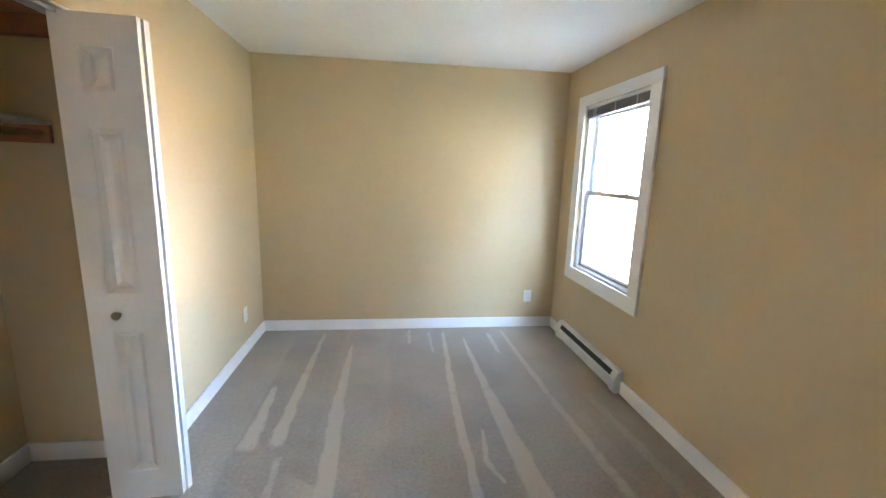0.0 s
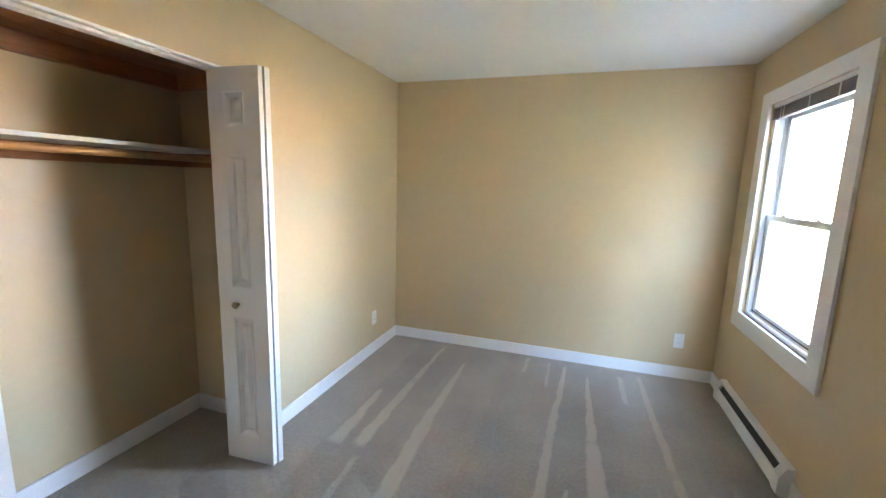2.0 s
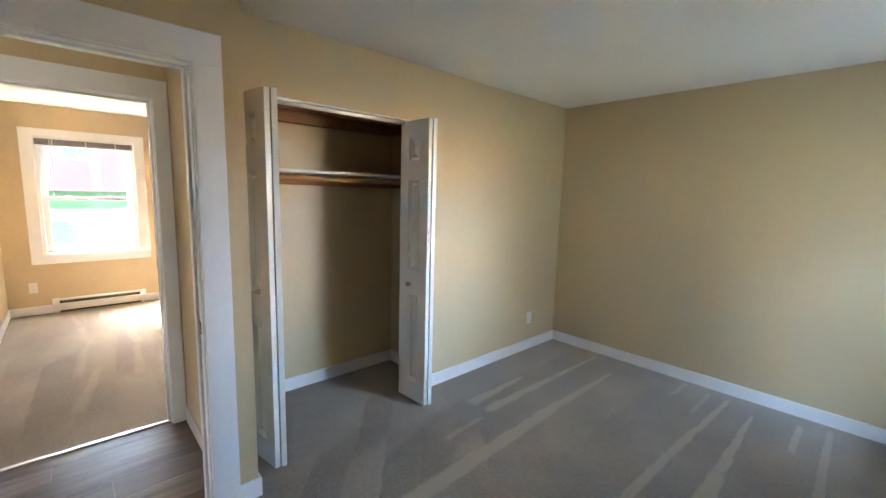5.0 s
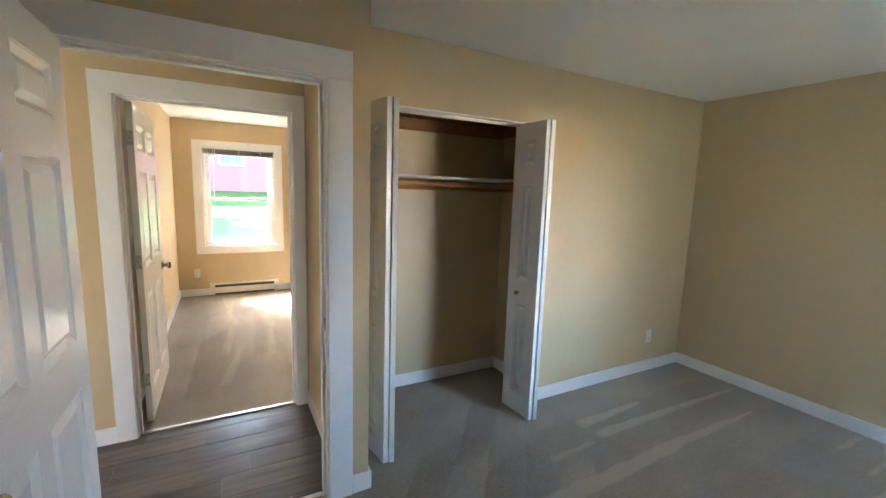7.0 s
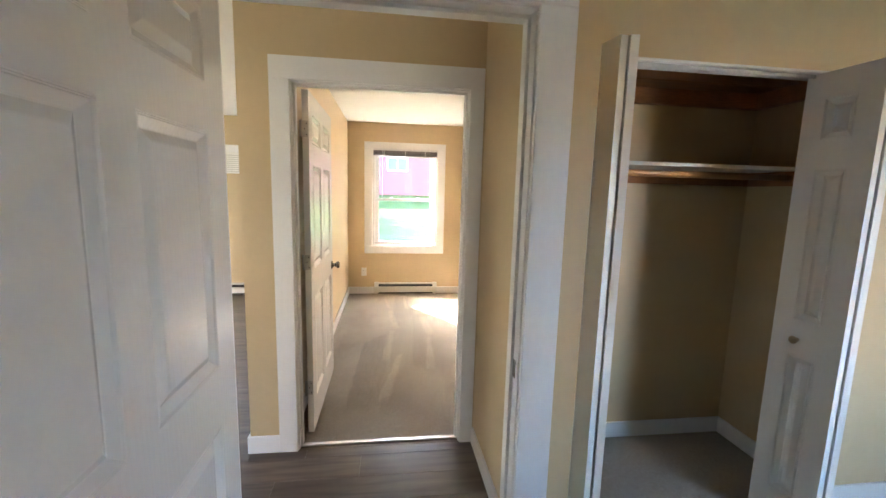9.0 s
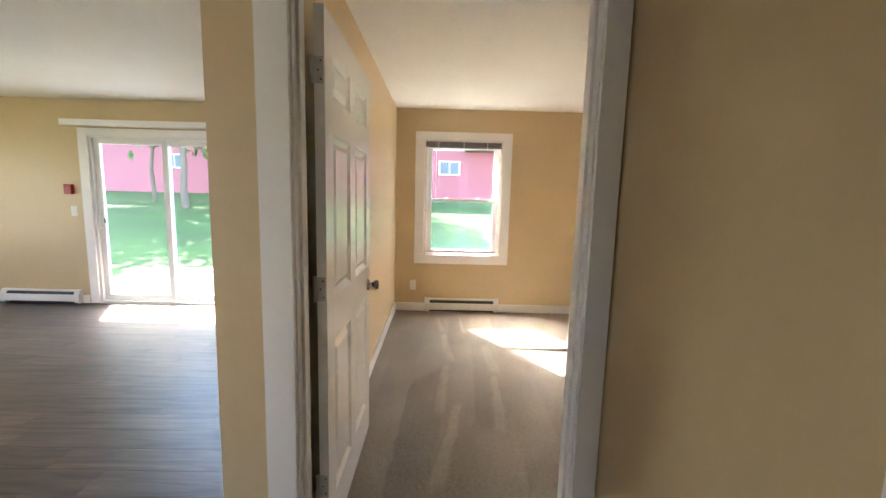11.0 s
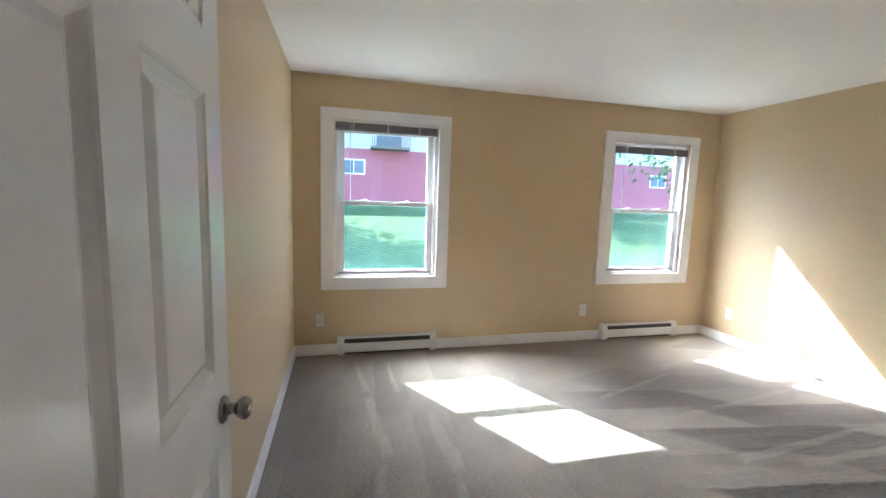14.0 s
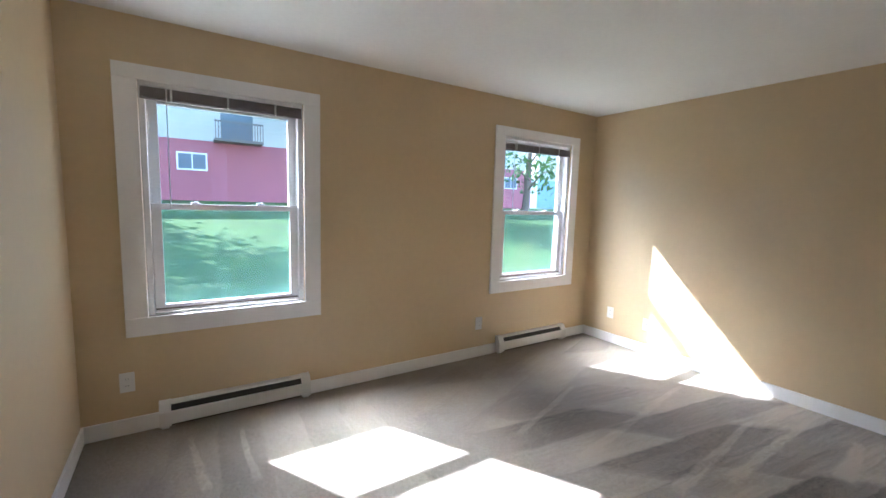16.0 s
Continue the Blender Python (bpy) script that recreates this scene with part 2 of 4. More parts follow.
    l.new(moved.outputs[0], long_way.inputs["Vector"])
    l.new(long_way.outputs[0], wisps.inputs["Vector"])
    fray = math_node("MULTIPLY", fray, math_node("ADD", math_node("MULTIPLY", wisps.outputs["Fac"], 1.5), 0.15))
    level = math_node("MULTIPLY", mask, fray)
    # rows of vacuum strokes, each within its stretch of the floor: the nap leans one way or the other,
    # shades off across the stroke, and ends in a slant
    parts = n.new("ShaderNodeSeparateXYZ")
    l.new(moved.outputs[0], parts.inputs[0])
    for angle, width, run, power, phase, x0, y0, x1, y1 in bands:
        mp = n.new("ShaderNodeMapping")
        mp.inputs["Rotation"].default_value = (0, 0, radians(angle))
        mp.inputs["Location"].default_value = (phase, phase * 0.37, 0)
        l.new(moved.outputs[0], mp.inputs["Vector"])
        axes = n.new("ShaderNodeSeparateXYZ")
        l.new(mp.outputs[0], axes.inputs[0])
        row = math_node("DIVIDE", axes.outputs[1], width)
        cell, across = math_node("FLOOR", row), math_node("FRACT", row)
        pick = n.new("ShaderNodeTexWhiteNoise")
        pick.noise_dimensions = "1D"
        l.new(math_node("ADD", cell, phase * 3.1), pick.inputs["W"])
        reach = math_node("ADD", math_node("DIVIDE", axes.outputs[0], run), math_node("MULTIPLY", pick.outputs["Value"], 5.0))
        reach = math_node("ADD", reach, math_node("MULTIPLY", across, width * 1.3 / run))
        turn = n.new("ShaderNodeTexWhiteNoise")
        turn.noise_dimensions = "2D"
        both = n.new("ShaderNodeCombineXYZ")
        l.new(cell, both.inputs[0])
        l.new(math_node("FLOOR", reach), both.inputs[1])
        l.new(both.outputs[0], turn.inputs["Vector"])
        way = math_node("FLOORED_MODULO", math_node("ADD", cell, math_node("FLOOR", reach)), 2.0)
        lean = math_node("ADD", math_node("MULTIPLY", math_node("SUBTRACT", way, 0.5), 0.6), math_node("MULTIPLY", math_node("SUBTRACT", turn.outputs["Value"], 0.5), 0.5))
        lean = math_node("ADD", lean, math_node("MULTIPLY", math_node("SUBTRACT", across, 0.5), 0.3))
        soft = math_node("MULTIPLY", math_node("MULTIPLY", across, 30.0, True), math_node("MULTIPLY", math_node("SUBTRACT", 1.0, across), 30.0, True))
        tail = math_node("FRACT", reach)
        soft = math_node("MULTIPLY", soft, math_node("MULTIPLY", math_node("MULTIPLY", tail, run * 25.0, True), math_node("MULTIPLY", math_node("SUBTRACT", 1.0, tail), run * 12.0, True)))
        comb = n.new("ShaderNodeTexNoise")
        comb.inputs["Scale"].default_value, comb.inputs["Detail"].default_value = 1.0, 4
        thin = n.new("ShaderNodeMapping")
        thin.inputs["Scale"].default_value = (1.6, 38.0, 1.0)
        l.new(mp.outputs[0], thin.inputs["Vector"])
        l.new(thin.outputs[0], comb.inputs["Vector"])
        ridges = math_node("MULTIPLY", math_node("SUBTRACT", comb.outputs["Fac"], 0.5), math_node("ADD", math_node("MULTIPLY", turn.outputs["Value"], 0.9), 0.1))
        one = math_node("MULTIPLY", math_node("MULTIPLY", math_node("ADD", lean, ridges), soft), power)
        one = math_node("MULTIPLY", one, math_node("ADD", math_node("MULTIPLY", fray, 0.6), 0.4))
        for value, low, high in ((parts.outputs[0], x0, x1), (parts.outputs[1], y0, y1)):
            one = math_node("MULTIPLY", one, math_node("MULTIPLY", math_node("SUBTRACT", value, low), 3.0, True))
            one = math_node("MULTIPLY", one, math_node("MULTIPLY", math_node("SUBTRACT", high, value), 3.0, True))
        level = math_node("ADD", level, one)
    big, fine = n.new("ShaderNodeTexNoise"), n.new("ShaderNodeTexNoise")
    big.inputs["Scale"].default_value, big.inputs["Detail"].default_value = 2.2, 4
    fine.inputs["Scale"].default_value, fine.inputs["Detail"].default_value = 420, 2
    for node in (big, fine):
        l.new(co.outputs["Object"], node.inputs["Vector"])
    level = math_node("ADD", level, math_node("MULTIPLY", math_node("SUBTRACT", big.outputs["Fac"], 0.5), 0.5))
    level = math_node("ADD", level, math_node("MULTIPLY", math_node("SUBTRACT", fine.outputs["Fac"], 0.5), 0.9))
    tuft = n.new("ShaderNodeTexNoise")
    tuft.inputs["Scale"].default_value, tuft.inputs["Detail"].default_value = 55, 4
    l.new(co.outputs["Object"], tuft.inputs["Vector"])
    level = math_node("ADD", level, math_node("MULTIPLY", math_node("SUBTRACT", tuft.outputs["Fac"], 0.5), 0.6))
    ramp = n.new("ShaderNodeValToRGB")
    ramp.color_ramp.elements[0].position, ramp.color_ramp.elements[1].position = 0.0, 1.0
    ramp.color_ramp.elements[0].color, ramp.color_ramp.elements[1].color = (0.095, 0.079, 0.066, 1), (0.46, 0.392, 0.308, 1)
    level = math_node("ADD", level, base)
    l.new(level, ramp.inputs[0])
    l.new(ramp.outputs[0], b.inputs["Base Color"])
    pile = n.new("ShaderNodeTexNoise")
    pile.inputs["Scale"].default_value, pile.inputs["Detail"].default_value = 260, 3
    l.new(co.outputs["Object"], pile.inputs["Vector"])
    bp = n.new("ShaderNodeBump")
    bp.inputs["Strength"].default_value, bp.inputs["Distance"].default_value = 0.7, 0.006
    l.new(pile.outputs["Fac"], bp.inputs["Height"])
    l.new(bp.outputs[0], b.inputs["Normal"])
    return m


def plank_material():
    """Grey-brown wood-look vinyl, each board a little different."""
    m = bpy.data.materials.new("vinyl_plank")
    m.use_nodes = True
    t = m.node_tree
    n, l = t.nodes, t.links
    b = n["Principled BSDF"]
    b.inputs["Roughness"].default_value = 0.34
    co, mp, info = n.new("ShaderNodeTexCoord"), n.new("ShaderNodeMapping"), n.new("ShaderNodeObjectInfo")
    mp.inputs["Scale"].default_value = (14, 1.3, 1)
    shift = n.new("ShaderNodeVectorMath")
    shift.operation = "SCALE"
    shift.inputs[0].default_value = (7.0, 13.0, 0)
    l.new(info.outputs["Random"], shift.inputs["Scale"])
    l.new(co.outputs["Object"], mp.inputs["Vector"])
    l.new(shift.outputs[0], mp.inputs["Location"])
    g = n.new("ShaderNodeTexNoise")
    g.inputs["Scale"].default_value, g.inputs["Detail"].default_value, g.inputs["Distortion"].default_value = 1.6, 6, 0.6
    l.new(mp.outputs[0], g.inputs["Vector"])
    ramp = n.new("ShaderNodeValToRGB")
    ramp.color_ramp.elements[0].position, ramp.color_ramp.elements[1].position = 0.3, 0.72
    ramp.color_ramp.elements[0].color, ramp.color_ramp.elements[1].color = (0.058, 0.042, 0.034, 1), (0.16, 0.118, 0.094, 1)
    l.new(g.outputs["Fac"], ramp.inputs[0])
    hue = n.new("ShaderNodeHueSaturation")
    bright = n.new("ShaderNodeMapRange")
    bright.inputs["To Min"].default_value, bright.inputs["To Max"].default_value = 0.8, 1.2
    l.new(info.outputs["Random"], bright.inputs["Value"])
    l.new(bright.outputs[0], hue.inputs["Value"])
    l.new(ramp.outputs[0], hue.inputs["Color"])
    l.new(hue.outputs[0], b.inputs["Base Color"])
    bp = n.new("ShaderNodeBump")
    bp.inputs["Strength"].default_value, bp.inputs["Distance"].default_value = 0.12, 0.001
    l.new(g.outputs["Fac"], bp.inputs["Height"])
    l.new(bp.outputs[0], b.inputs["Normal"])
    return m


PLANK = plank_material()
# the same carpet twice; the first room's base is raised to brighten its dim floor
CARPET_1 = carpet("carpet_strokes", STREAKS, [(90, 0.42, 4.0, 0.10, 0.1, -3, -3, 4, 6), (40, 0.2, 0.7, 0.3, 0.3, -1.6, 0.4, -0.1, 2.0)], 0.64)
CARPET_2 = carpet("carpet_vacuumed", STREAKS_2, STROKES_2, 0.54)


# ---- building blocks ----
def link(name, bm, mat, parent=None, label="", smooth=False):
    me = bpy.data.meshes.new(name)
    bmesh.ops.recalc_face_normals(bm, faces=bm.faces)
    bm.to_mesh(me)
    bm.free()
    me.materials.append(mat)
    if smooth:
        me.shade_smooth()
    ob = new(name, me)
    ob.parent = parent
    if label:
        ob["label"] = label
    return ob


part = link


def thing(name, m=None, label="", category="", group="", kind=""):
    ob = new(name)
    ob.empty_display_size = 0.1
    if m is not None:
        ob.matrix_world = m
    return tagged(ob, label, category, group, kind)


def add_box(bm, lo, hi, bevel=0.0, m=None):
    lo, hi = Vector(lo), Vector(hi)
    made = bmesh.ops.create_cube(bm, size=1.0, matrix=Matrix.Translation((lo + hi) / 2) @ Matrix.Diagonal((*(hi - lo), 1)))["verts"]
    if bevel:
        edges = list({e for v in made for e in v.link_edges})
        made = bmesh.ops.bevel(bm, geom=edges, offset=bevel, segments=2, affect="EDGES", profile=0.6)["verts"]
    if m is not None:
        bmesh.ops.transform(bm, matrix=m, verts=made)
    return made


def box(lo, hi, bevel=0.0):
    bm = bmesh.new()
    add_box(bm, lo, hi, bevel)
    return bm


def lathe(bm, profile, m, steps=20):
    """A turned shape: (radius, height) pairs round the z axis of m."""
    rings = []
    for r, z in profile:
        rings.append([bm.verts.new(m @ Vector((r * math.cos(a), r * math.sin(a), z))) for a in [2 * math.pi * i / steps for i in range(steps)]])
    for low, high in zip(rings, rings[1:]):
        for i in range(steps):
            bm.faces.new((low[i], low[(i + 1) % steps], high[(i + 1) % steps], high[i]))
    bm.faces.new(rings[0][::-1])
    bm.faces.new(rings[-1])


def sheet_with_holes(bm, us, vs, holes, depth0, depth1, place):
    """A slab in u and v with rectangular openings through it; place(u, v, depth) gives the point."""
    us = sorted(set(us) | {h[0] for h in holes} | {h[1] for h in holes})
    vs = sorted(set(vs) | {h[2] for h in holes} | {h[3] for h in holes})

    def solid(i, j):
        if not (0 <= i < len(us) - 1 and 0 <= j < len(vs) - 1):
            return False
        u, v = (us[i] + us[i + 1]) / 2, (vs[j] + vs[j + 1]) / 2
        return not any(a < u < b and c < v < d for a, b, c, d in holes)

    memo = {}

    def at(i, j, k):
        if (i, j, k) not in memo:
            memo[i, j, k] = bm.verts.new(place(us[i], vs[j], (depth0, depth1)[k]))
        return memo[i, j, k]

    for i in range(len(us) - 1):
        for j in range(len(vs) - 1):
            if not solid(i, j):
                continue
            for k in (0, 1):
                bm.faces.new([at(*c, k) for c in ((i, j), (i + 1, j), (i + 1, j + 1), (i, j + 1))])
            for di, dj, a, c in ((-1, 0, (i, j), (i, j + 1)), (1, 0, (i + 1, j), (i + 1, j + 1)), (0, -1, (i, j), (i + 1, j)), (0, 1, (i, j + 1), (i + 1, j + 1))):
                if not solid(i + di, j + dj):
                    bm.faces.new((at(*a, 0), at(*c, 0), at(*c, 1), at(*a, 1)))


H = 2.435


def wall(name, axis, lo, hi, a, b, holes=(), label="warm tan painted plaster wall", top=H):
    """A wall whose thickness runs from lo to hi along axis, from a to b along the other."""
    bm = bmesh.new()
    place = (lambda u, v, d: (d, u, v)) if axis == "x" else (lambda u, v, d: (u, d, v))
    sheet_with_holes(bm, [a, b], [-0.1, top], holes, lo, hi, place)
    return tagged(link(name, bm, WALL), label, "wall", kind="structure")


# plan of the rooms, in metres
WEST, ROOM2_E, HALL_W, HALL_E, DOORWALL, LEFT, EAST = -5.56, -2.02, -1.902, -0.985, -0.868, -1.214, 1.585
FAR1, NORTH2, SOUTH2, HALLCORNER, HALL_N, BACK1 = 3.778, 3.778, -0.636, -0.834, 0.452, -0.68
CLOSET_BACK, CLOSET_S, CLOSET_N = -1.86, 0.57, 2.08
D1 = (-0.575, 0.372, 2.052)
D2 = (-0.578, 0.373, 2.056)
CLOSET = (0.640, 1.865, 2.045)
WINDOW_Z = (0.597, 2.171)
CASE = 0.113

W1 = (2.395, 3.517)
W2 = (-0.405, 0.740)
W3 = (2.347, 3.500)
# unseen openings, added so that the living room fill lamps reach the hall
LIVING_FILL_GAP = (-4.4, -3.05, 0.8, 2.0)
LIVING_FILL_GAP_EAST = (-5.0, -3.4, 0.8, 2.0)
SLIDER = (-4.27, -2.53, 0.0, 2.03)


def opening(w):
    return (w[0] + CASE, w[1] - CASE, WINDOW_Z[0] + CASE - 0.01, WINDOW_Z[1] - CASE + 0.035)


wall("wall_west", "x", WEST - 0.18, WEST, -6.6, 3.92, [opening(W2), opening(W3), (SLIDER[0], SLIDER[1], -0.1, SLIDER[3])])
wall("wall_north_second_bedroom", "y", NORTH2, 3.92, WEST, HALL_W - 0.03)
wall("wall_south_second_bedroom", "y", HALLCORNER, SOUTH2, WEST, HALL_W)
wall("wall_hall_west", "x", ROOM2_E, HALL_W, SOUTH2, NORTH2, [(D2[0], D2[1], -0.1, D2[2])])
wall("wall_hall_north", "y", HALL_N, CLOSET_S, HALL_W, HALL_E)
wall("wall_hall_east", "x", HALL_E, DOORWALL, BACK1 - 0.12, CLOSET_S, [(D1[0], D1[1], -0.1, D1[2])])
wall("wall_closet_back", "x", HALL_W, CLOSET_BACK, CLOSET_S, CLOSET_N + 0.1)
wall("wall_closet_north", "y", CLOSET_N, CLOSET_N + 0.1, CLOSET_BACK, LEFT - 0.11)
wall("wall_left", "x", LEFT - 0.11, LEFT, CLOSET_S, FAR1, [(CLOSET[0], CLOSET[1], -0.1, CLOSET[2])])
wall("wall_far", "y", FAR1, 3.92, LEFT - 0.11, EAST)
wall("wall_east", "x", EAST, EAST + 0.18, -6.6, 3.92, [opening(W1), LIVING_FILL_GAP_EAST])
wall("wall_back", "y", BACK1 - 0.12, BACK1, DOORWALL, EAST)
wall("wall_living_south", "y", -6.72, -6.6, WEST - 0.18, EAST + 0.18, [LIVING_FILL_GAP])
bm = bmesh.new()
add_box(bm, (WEST - 0.18, -6.72, H), (EAST + 0.18, 3.92, H + 0.16))
tagged(link("ceiling", bm, CEIL), "flat off-white painted ceiling", "ceiling", kind="structure")
bm = bmesh.new()
add_box(bm, (WEST - 0.18, -6.72, -0.24), (EAST + 0.18, 3.92, -0.03))
tagged(link("subfloor", bm, CONCRETE), "concrete slab under the floors", "floor", kind="structure")


def carpet_floor(name, mat, boxes, label):
    bm = bmesh.new()
    for lo, hi in boxes:
        add_box(bm, (*lo, -0.028), (*hi, 0.0))
    return tagged(link(name, bm, mat), label, "carpet", kind="structure")


carpet_floor("carpet_first_bedroom", CARPET_1, [((LEFT, CLOSET_S), (EAST, FAR1)), ((DOORWALL, BACK1), (EAST, CLOSET_S)), ((CLOSET_BACK, CLOSET_S), (LEFT, CLOSET_N)), ((DOORWALL - 0.05, D1[0]), (DOORWALL, D1[1]))], "grey-beige cut-pile carpet with vacuum strokes")
carpet_floor("carpet_second_bedroom", CARPET_2, [((WEST, SOUTH2), (ROOM2_E, NORTH2)), ((ROOM2_E, D2[0]), (HALL_W - 0.035, D2[1]))], "grey-beige cut-pile carpet with broad vacuum bands")

# baseboards: flat boards, 10 cm high
BASE_H, BASE_T = 0.098, 0.014


def baseboard(x0, y0, x1, y1):
    bm = box((min(x0, x1), min(y0, y1), -0.004), (max(x0, x1), max(y0, y1), BASE_H), 0.003)
    return tagged(link("baseboard", bm, TRIM), "flat white painted baseboard", "baseboard", "baseboards", "structure")


T = BASE_T
H1 = (2.46, 3.49)
H2 = (-0.263, 0.650)
H3 = (2.452, 3.398)
HL = (-5.42, -4.47)
baseboard(LEFT + T, FAR1 - T, EAST - T, FAR1)
baseboard(LEFT, CLOSET[1] + 0.0, LEFT + T, FAR1)
baseboard(EAST - T, BACK1, EAST, H1[0])
baseboard(EAST - T, H1[1], EAST, FAR1)
baseboard(DOORWALL, 0.484, DOORWALL + T, CLOSET_S + T)
baseboard(LEFT + T, CLOSET_S, DOORWALL, CLOSET_S + T)
baseboard(DOORWALL + 0.03, BACK1, EAST - T, BACK1 + T)
baseboard(CLOSET_BACK, CLOSET_S, CLOSET_BACK + T, CLOSET_N)
baseboard(CLOSET_BACK + T, CLOSET_N - T, LEFT - 0.11, CLOSET_N)
baseboard(CLOSET_BACK + T, CLOSET_S, LEFT - 0.11, CLOSET_S + T)
baseboard(HALL_W + 0.022, HALL_N - T, HALL_E - 0.02, HALL_N)
baseboard(HALL_W, HALLCORNER - T, HALL_W + T, -0.674)
baseboard(WEST, HALLCORNER - T, HALL_W, HALLCORNER)
baseboard(WEST, SOUTH2 + T, WEST + T, H2[0])
baseboard(WEST, H2[1], WEST + T, H3[0])
baseboard(WEST, H3[1], WEST + T, NORTH2 - T)
baseboard(WEST, NORTH2 - T, ROOM2_E, NORTH2)
baseboard(WEST, SOUTH2, ROOM2_E, SOUTH2 + T)
baseboard(ROOM2_E - T, 0.50, ROOM2_E, NORTH2 - T)
baseboard(WEST, -6.6, WEST + T, HL[0])
baseboard(WEST, HL[1], WEST + T, -4.385)
baseboard(WEST, -2.415, WEST + T, HALLCORNER - T)


def boards(name, pieces, mat, label, category, kind="structure", bevel=0.003):
    """A frame put together from boards, each a part."""
    root = thing(name, None, label, category, kind=kind)
    for lo, hi in pieces:
        part("board", box(lo, hi, bevel), mat, root)
    return root


def door_frame(name, wall_lo, wall_hi, door, cases, side_lo, side_hi):
    """Jamb, stop and flat casings of a doorway in a wall that runs along y. cases: for each face its x, way out, and the four casing lines."""
    y0, y1, z1 = door
    pieces = [((wall_lo, y0, -0.004), (wall_hi, y0 + 0.012, z1 - 0.012)), ((wall_lo, y1 - 0.012, -0.004), (wall_hi, y1, z1 - 0.012)), ((wall_lo, y0, z1 - 0.012), (wall_hi, y1, z1))]
    sx0, sx1 = side_lo, side_hi
    pieces += [((sx0, y0 + 0.012, 0.0), (sx1, y0 + 0.024, z1 - 0.024)), ((sx0, y1 - 0.024, 0.0), (sx1, y1 - 0.012, z1 - 0.024)), ((sx0, y0 + 0.012, z1 - 0.024), (sx1, y1 - 0.012, z1 - 0.012))]
    root = boards(name, pieces, TRIM, "white painted door jamb with flat casings", "door frame")
    for x, out, a0, a1, b0, b1, top0, top1 in cases:
        xs = sorted((x, x + out))
        for lo, hi in (((xs[0], a0, -0.002), (xs[1], a1, top0)), ((xs[0], b0, -0.002), (xs[1], b1, top0)), ((xs[0], a0, top0), (xs[1], b1, top1))):
            part("casing", box(lo, hi, 0.003), TRIM, root)
    return root


door_frame("doorway_1", HALL_E, DOORWALL, D1, [(DOORWALL, 0.019, -0.676, -0.569, 0.366, 0.482, 2.046, 2.173), (HALL_E, -0.019, -0.69, -0.569, 0.366, 0.446, 2.046, 2.163)], -0.958, -0.912)
door_frame("doorway_2", ROOM2_E, HALL_W, D2, [(HALL_W, 0.019, -0.673, -0.572, 0.367, 0.445, 2.050, 2.163), (ROOM2_E, -0.019, -0.634, -0.572, 0.367, 0.48, 2.050, 2.163)], -1.978, -1.935)
tagged(link("threshold_strip", box((-1.955, D2[0] + 0.013, -0.002), (-1.928, D2[1] - 0.013, 0.006), 0.002), BRASS), "thin metal strip between carpet and vinyl", "threshold", kind="structure")
tagged(link("threshold_strip", box((-0.936, D1[0] + 0.013, -0.002), (-0.91, D1[1] - 0.013, 0.006), 0.002), BRASS), "thin metal strip between carpet and vinyl", "threshold", kind="structure")


# ---- doors ----
def panel_part(u0, u1, v0, v1, thick, parent, rise=0.05):
    """One moulded panel, both faces: a sunk ogee round a raised field."""
    bm = bmesh.new()
    steps = [(0.0, 0.0), (0.002, 0.0018), (0.004, 0.0006), (0.006, 0.0022), (0.008, 0.0010), (0.010, 0.0035), (0.027, 0.0140), (0.030, 0.0145), (0.027 + rise * 0.45, 0.0045), (0.031 + rise * 0.45, 0.0034)]
    for side in (0, 1):
        rings = []
        for inset, sink in steps:
            d = sink if side == 0 else thick - sink
            rings.append([bm.verts.new((u, d, v)) for u, v in ((u0 + inset, v0 + inset), (u1 - inset, v0 + inset), (u1 - inset, v1 - inset), (u0 + inset, v1 - inset))])
        for a, b in zip(rings, rings[1:]):
            for i in range(4):
                bm.faces.new((a[i], a[(i + 1) % 4], b[(i + 1) % 4], b[i]))
        bm.faces.new(rings[-1])
    return part("panel", bm, DOOR, parent)


def panel_door(name, m, width, height, thick, cols, rows, label, kind="structure", group=""):
    """A moulded door leaf in its own x (hinge to latch) and z; cols and rows are the panels' spans."""
    root = thing(name, m, label, "door", group, kind)
    holes = [(a, b, c, d) for a, b in cols for c, d in rows]
    bm = bmesh.new()
    sheet_with_holes(bm, [0, width], [0, height], holes, 0, thick, lambda u, v, d: (u, d, v))
    part("leaf", bm, DOOR, root)
    for h in holes:
        panel_part(*h, thick, root)
    return root


def knob(parent, x, z, face, out, mat=NICKEL):
    """A round door knob on its rose; out: +1 or -1 along the leaf's y."""
    bm = bmesh.new()
    m = Matrix.Translation((x, face, z)) @ Matrix.Rotation(radians(-90 * out), 4, "X")
    lathe(bm, [(0.033, 0.0), (0.033, 0.004), (0.028, 0.009), (0.014, 0.012), (0.012, 0.028), (0.020, 0.034), (0.027, 0.044), (0.027, 0.054), (0.021, 0.062), (0.008, 0.064)], m, 24)
    return part("knob", bm, mat, parent, "round satin nickel door knob", True)


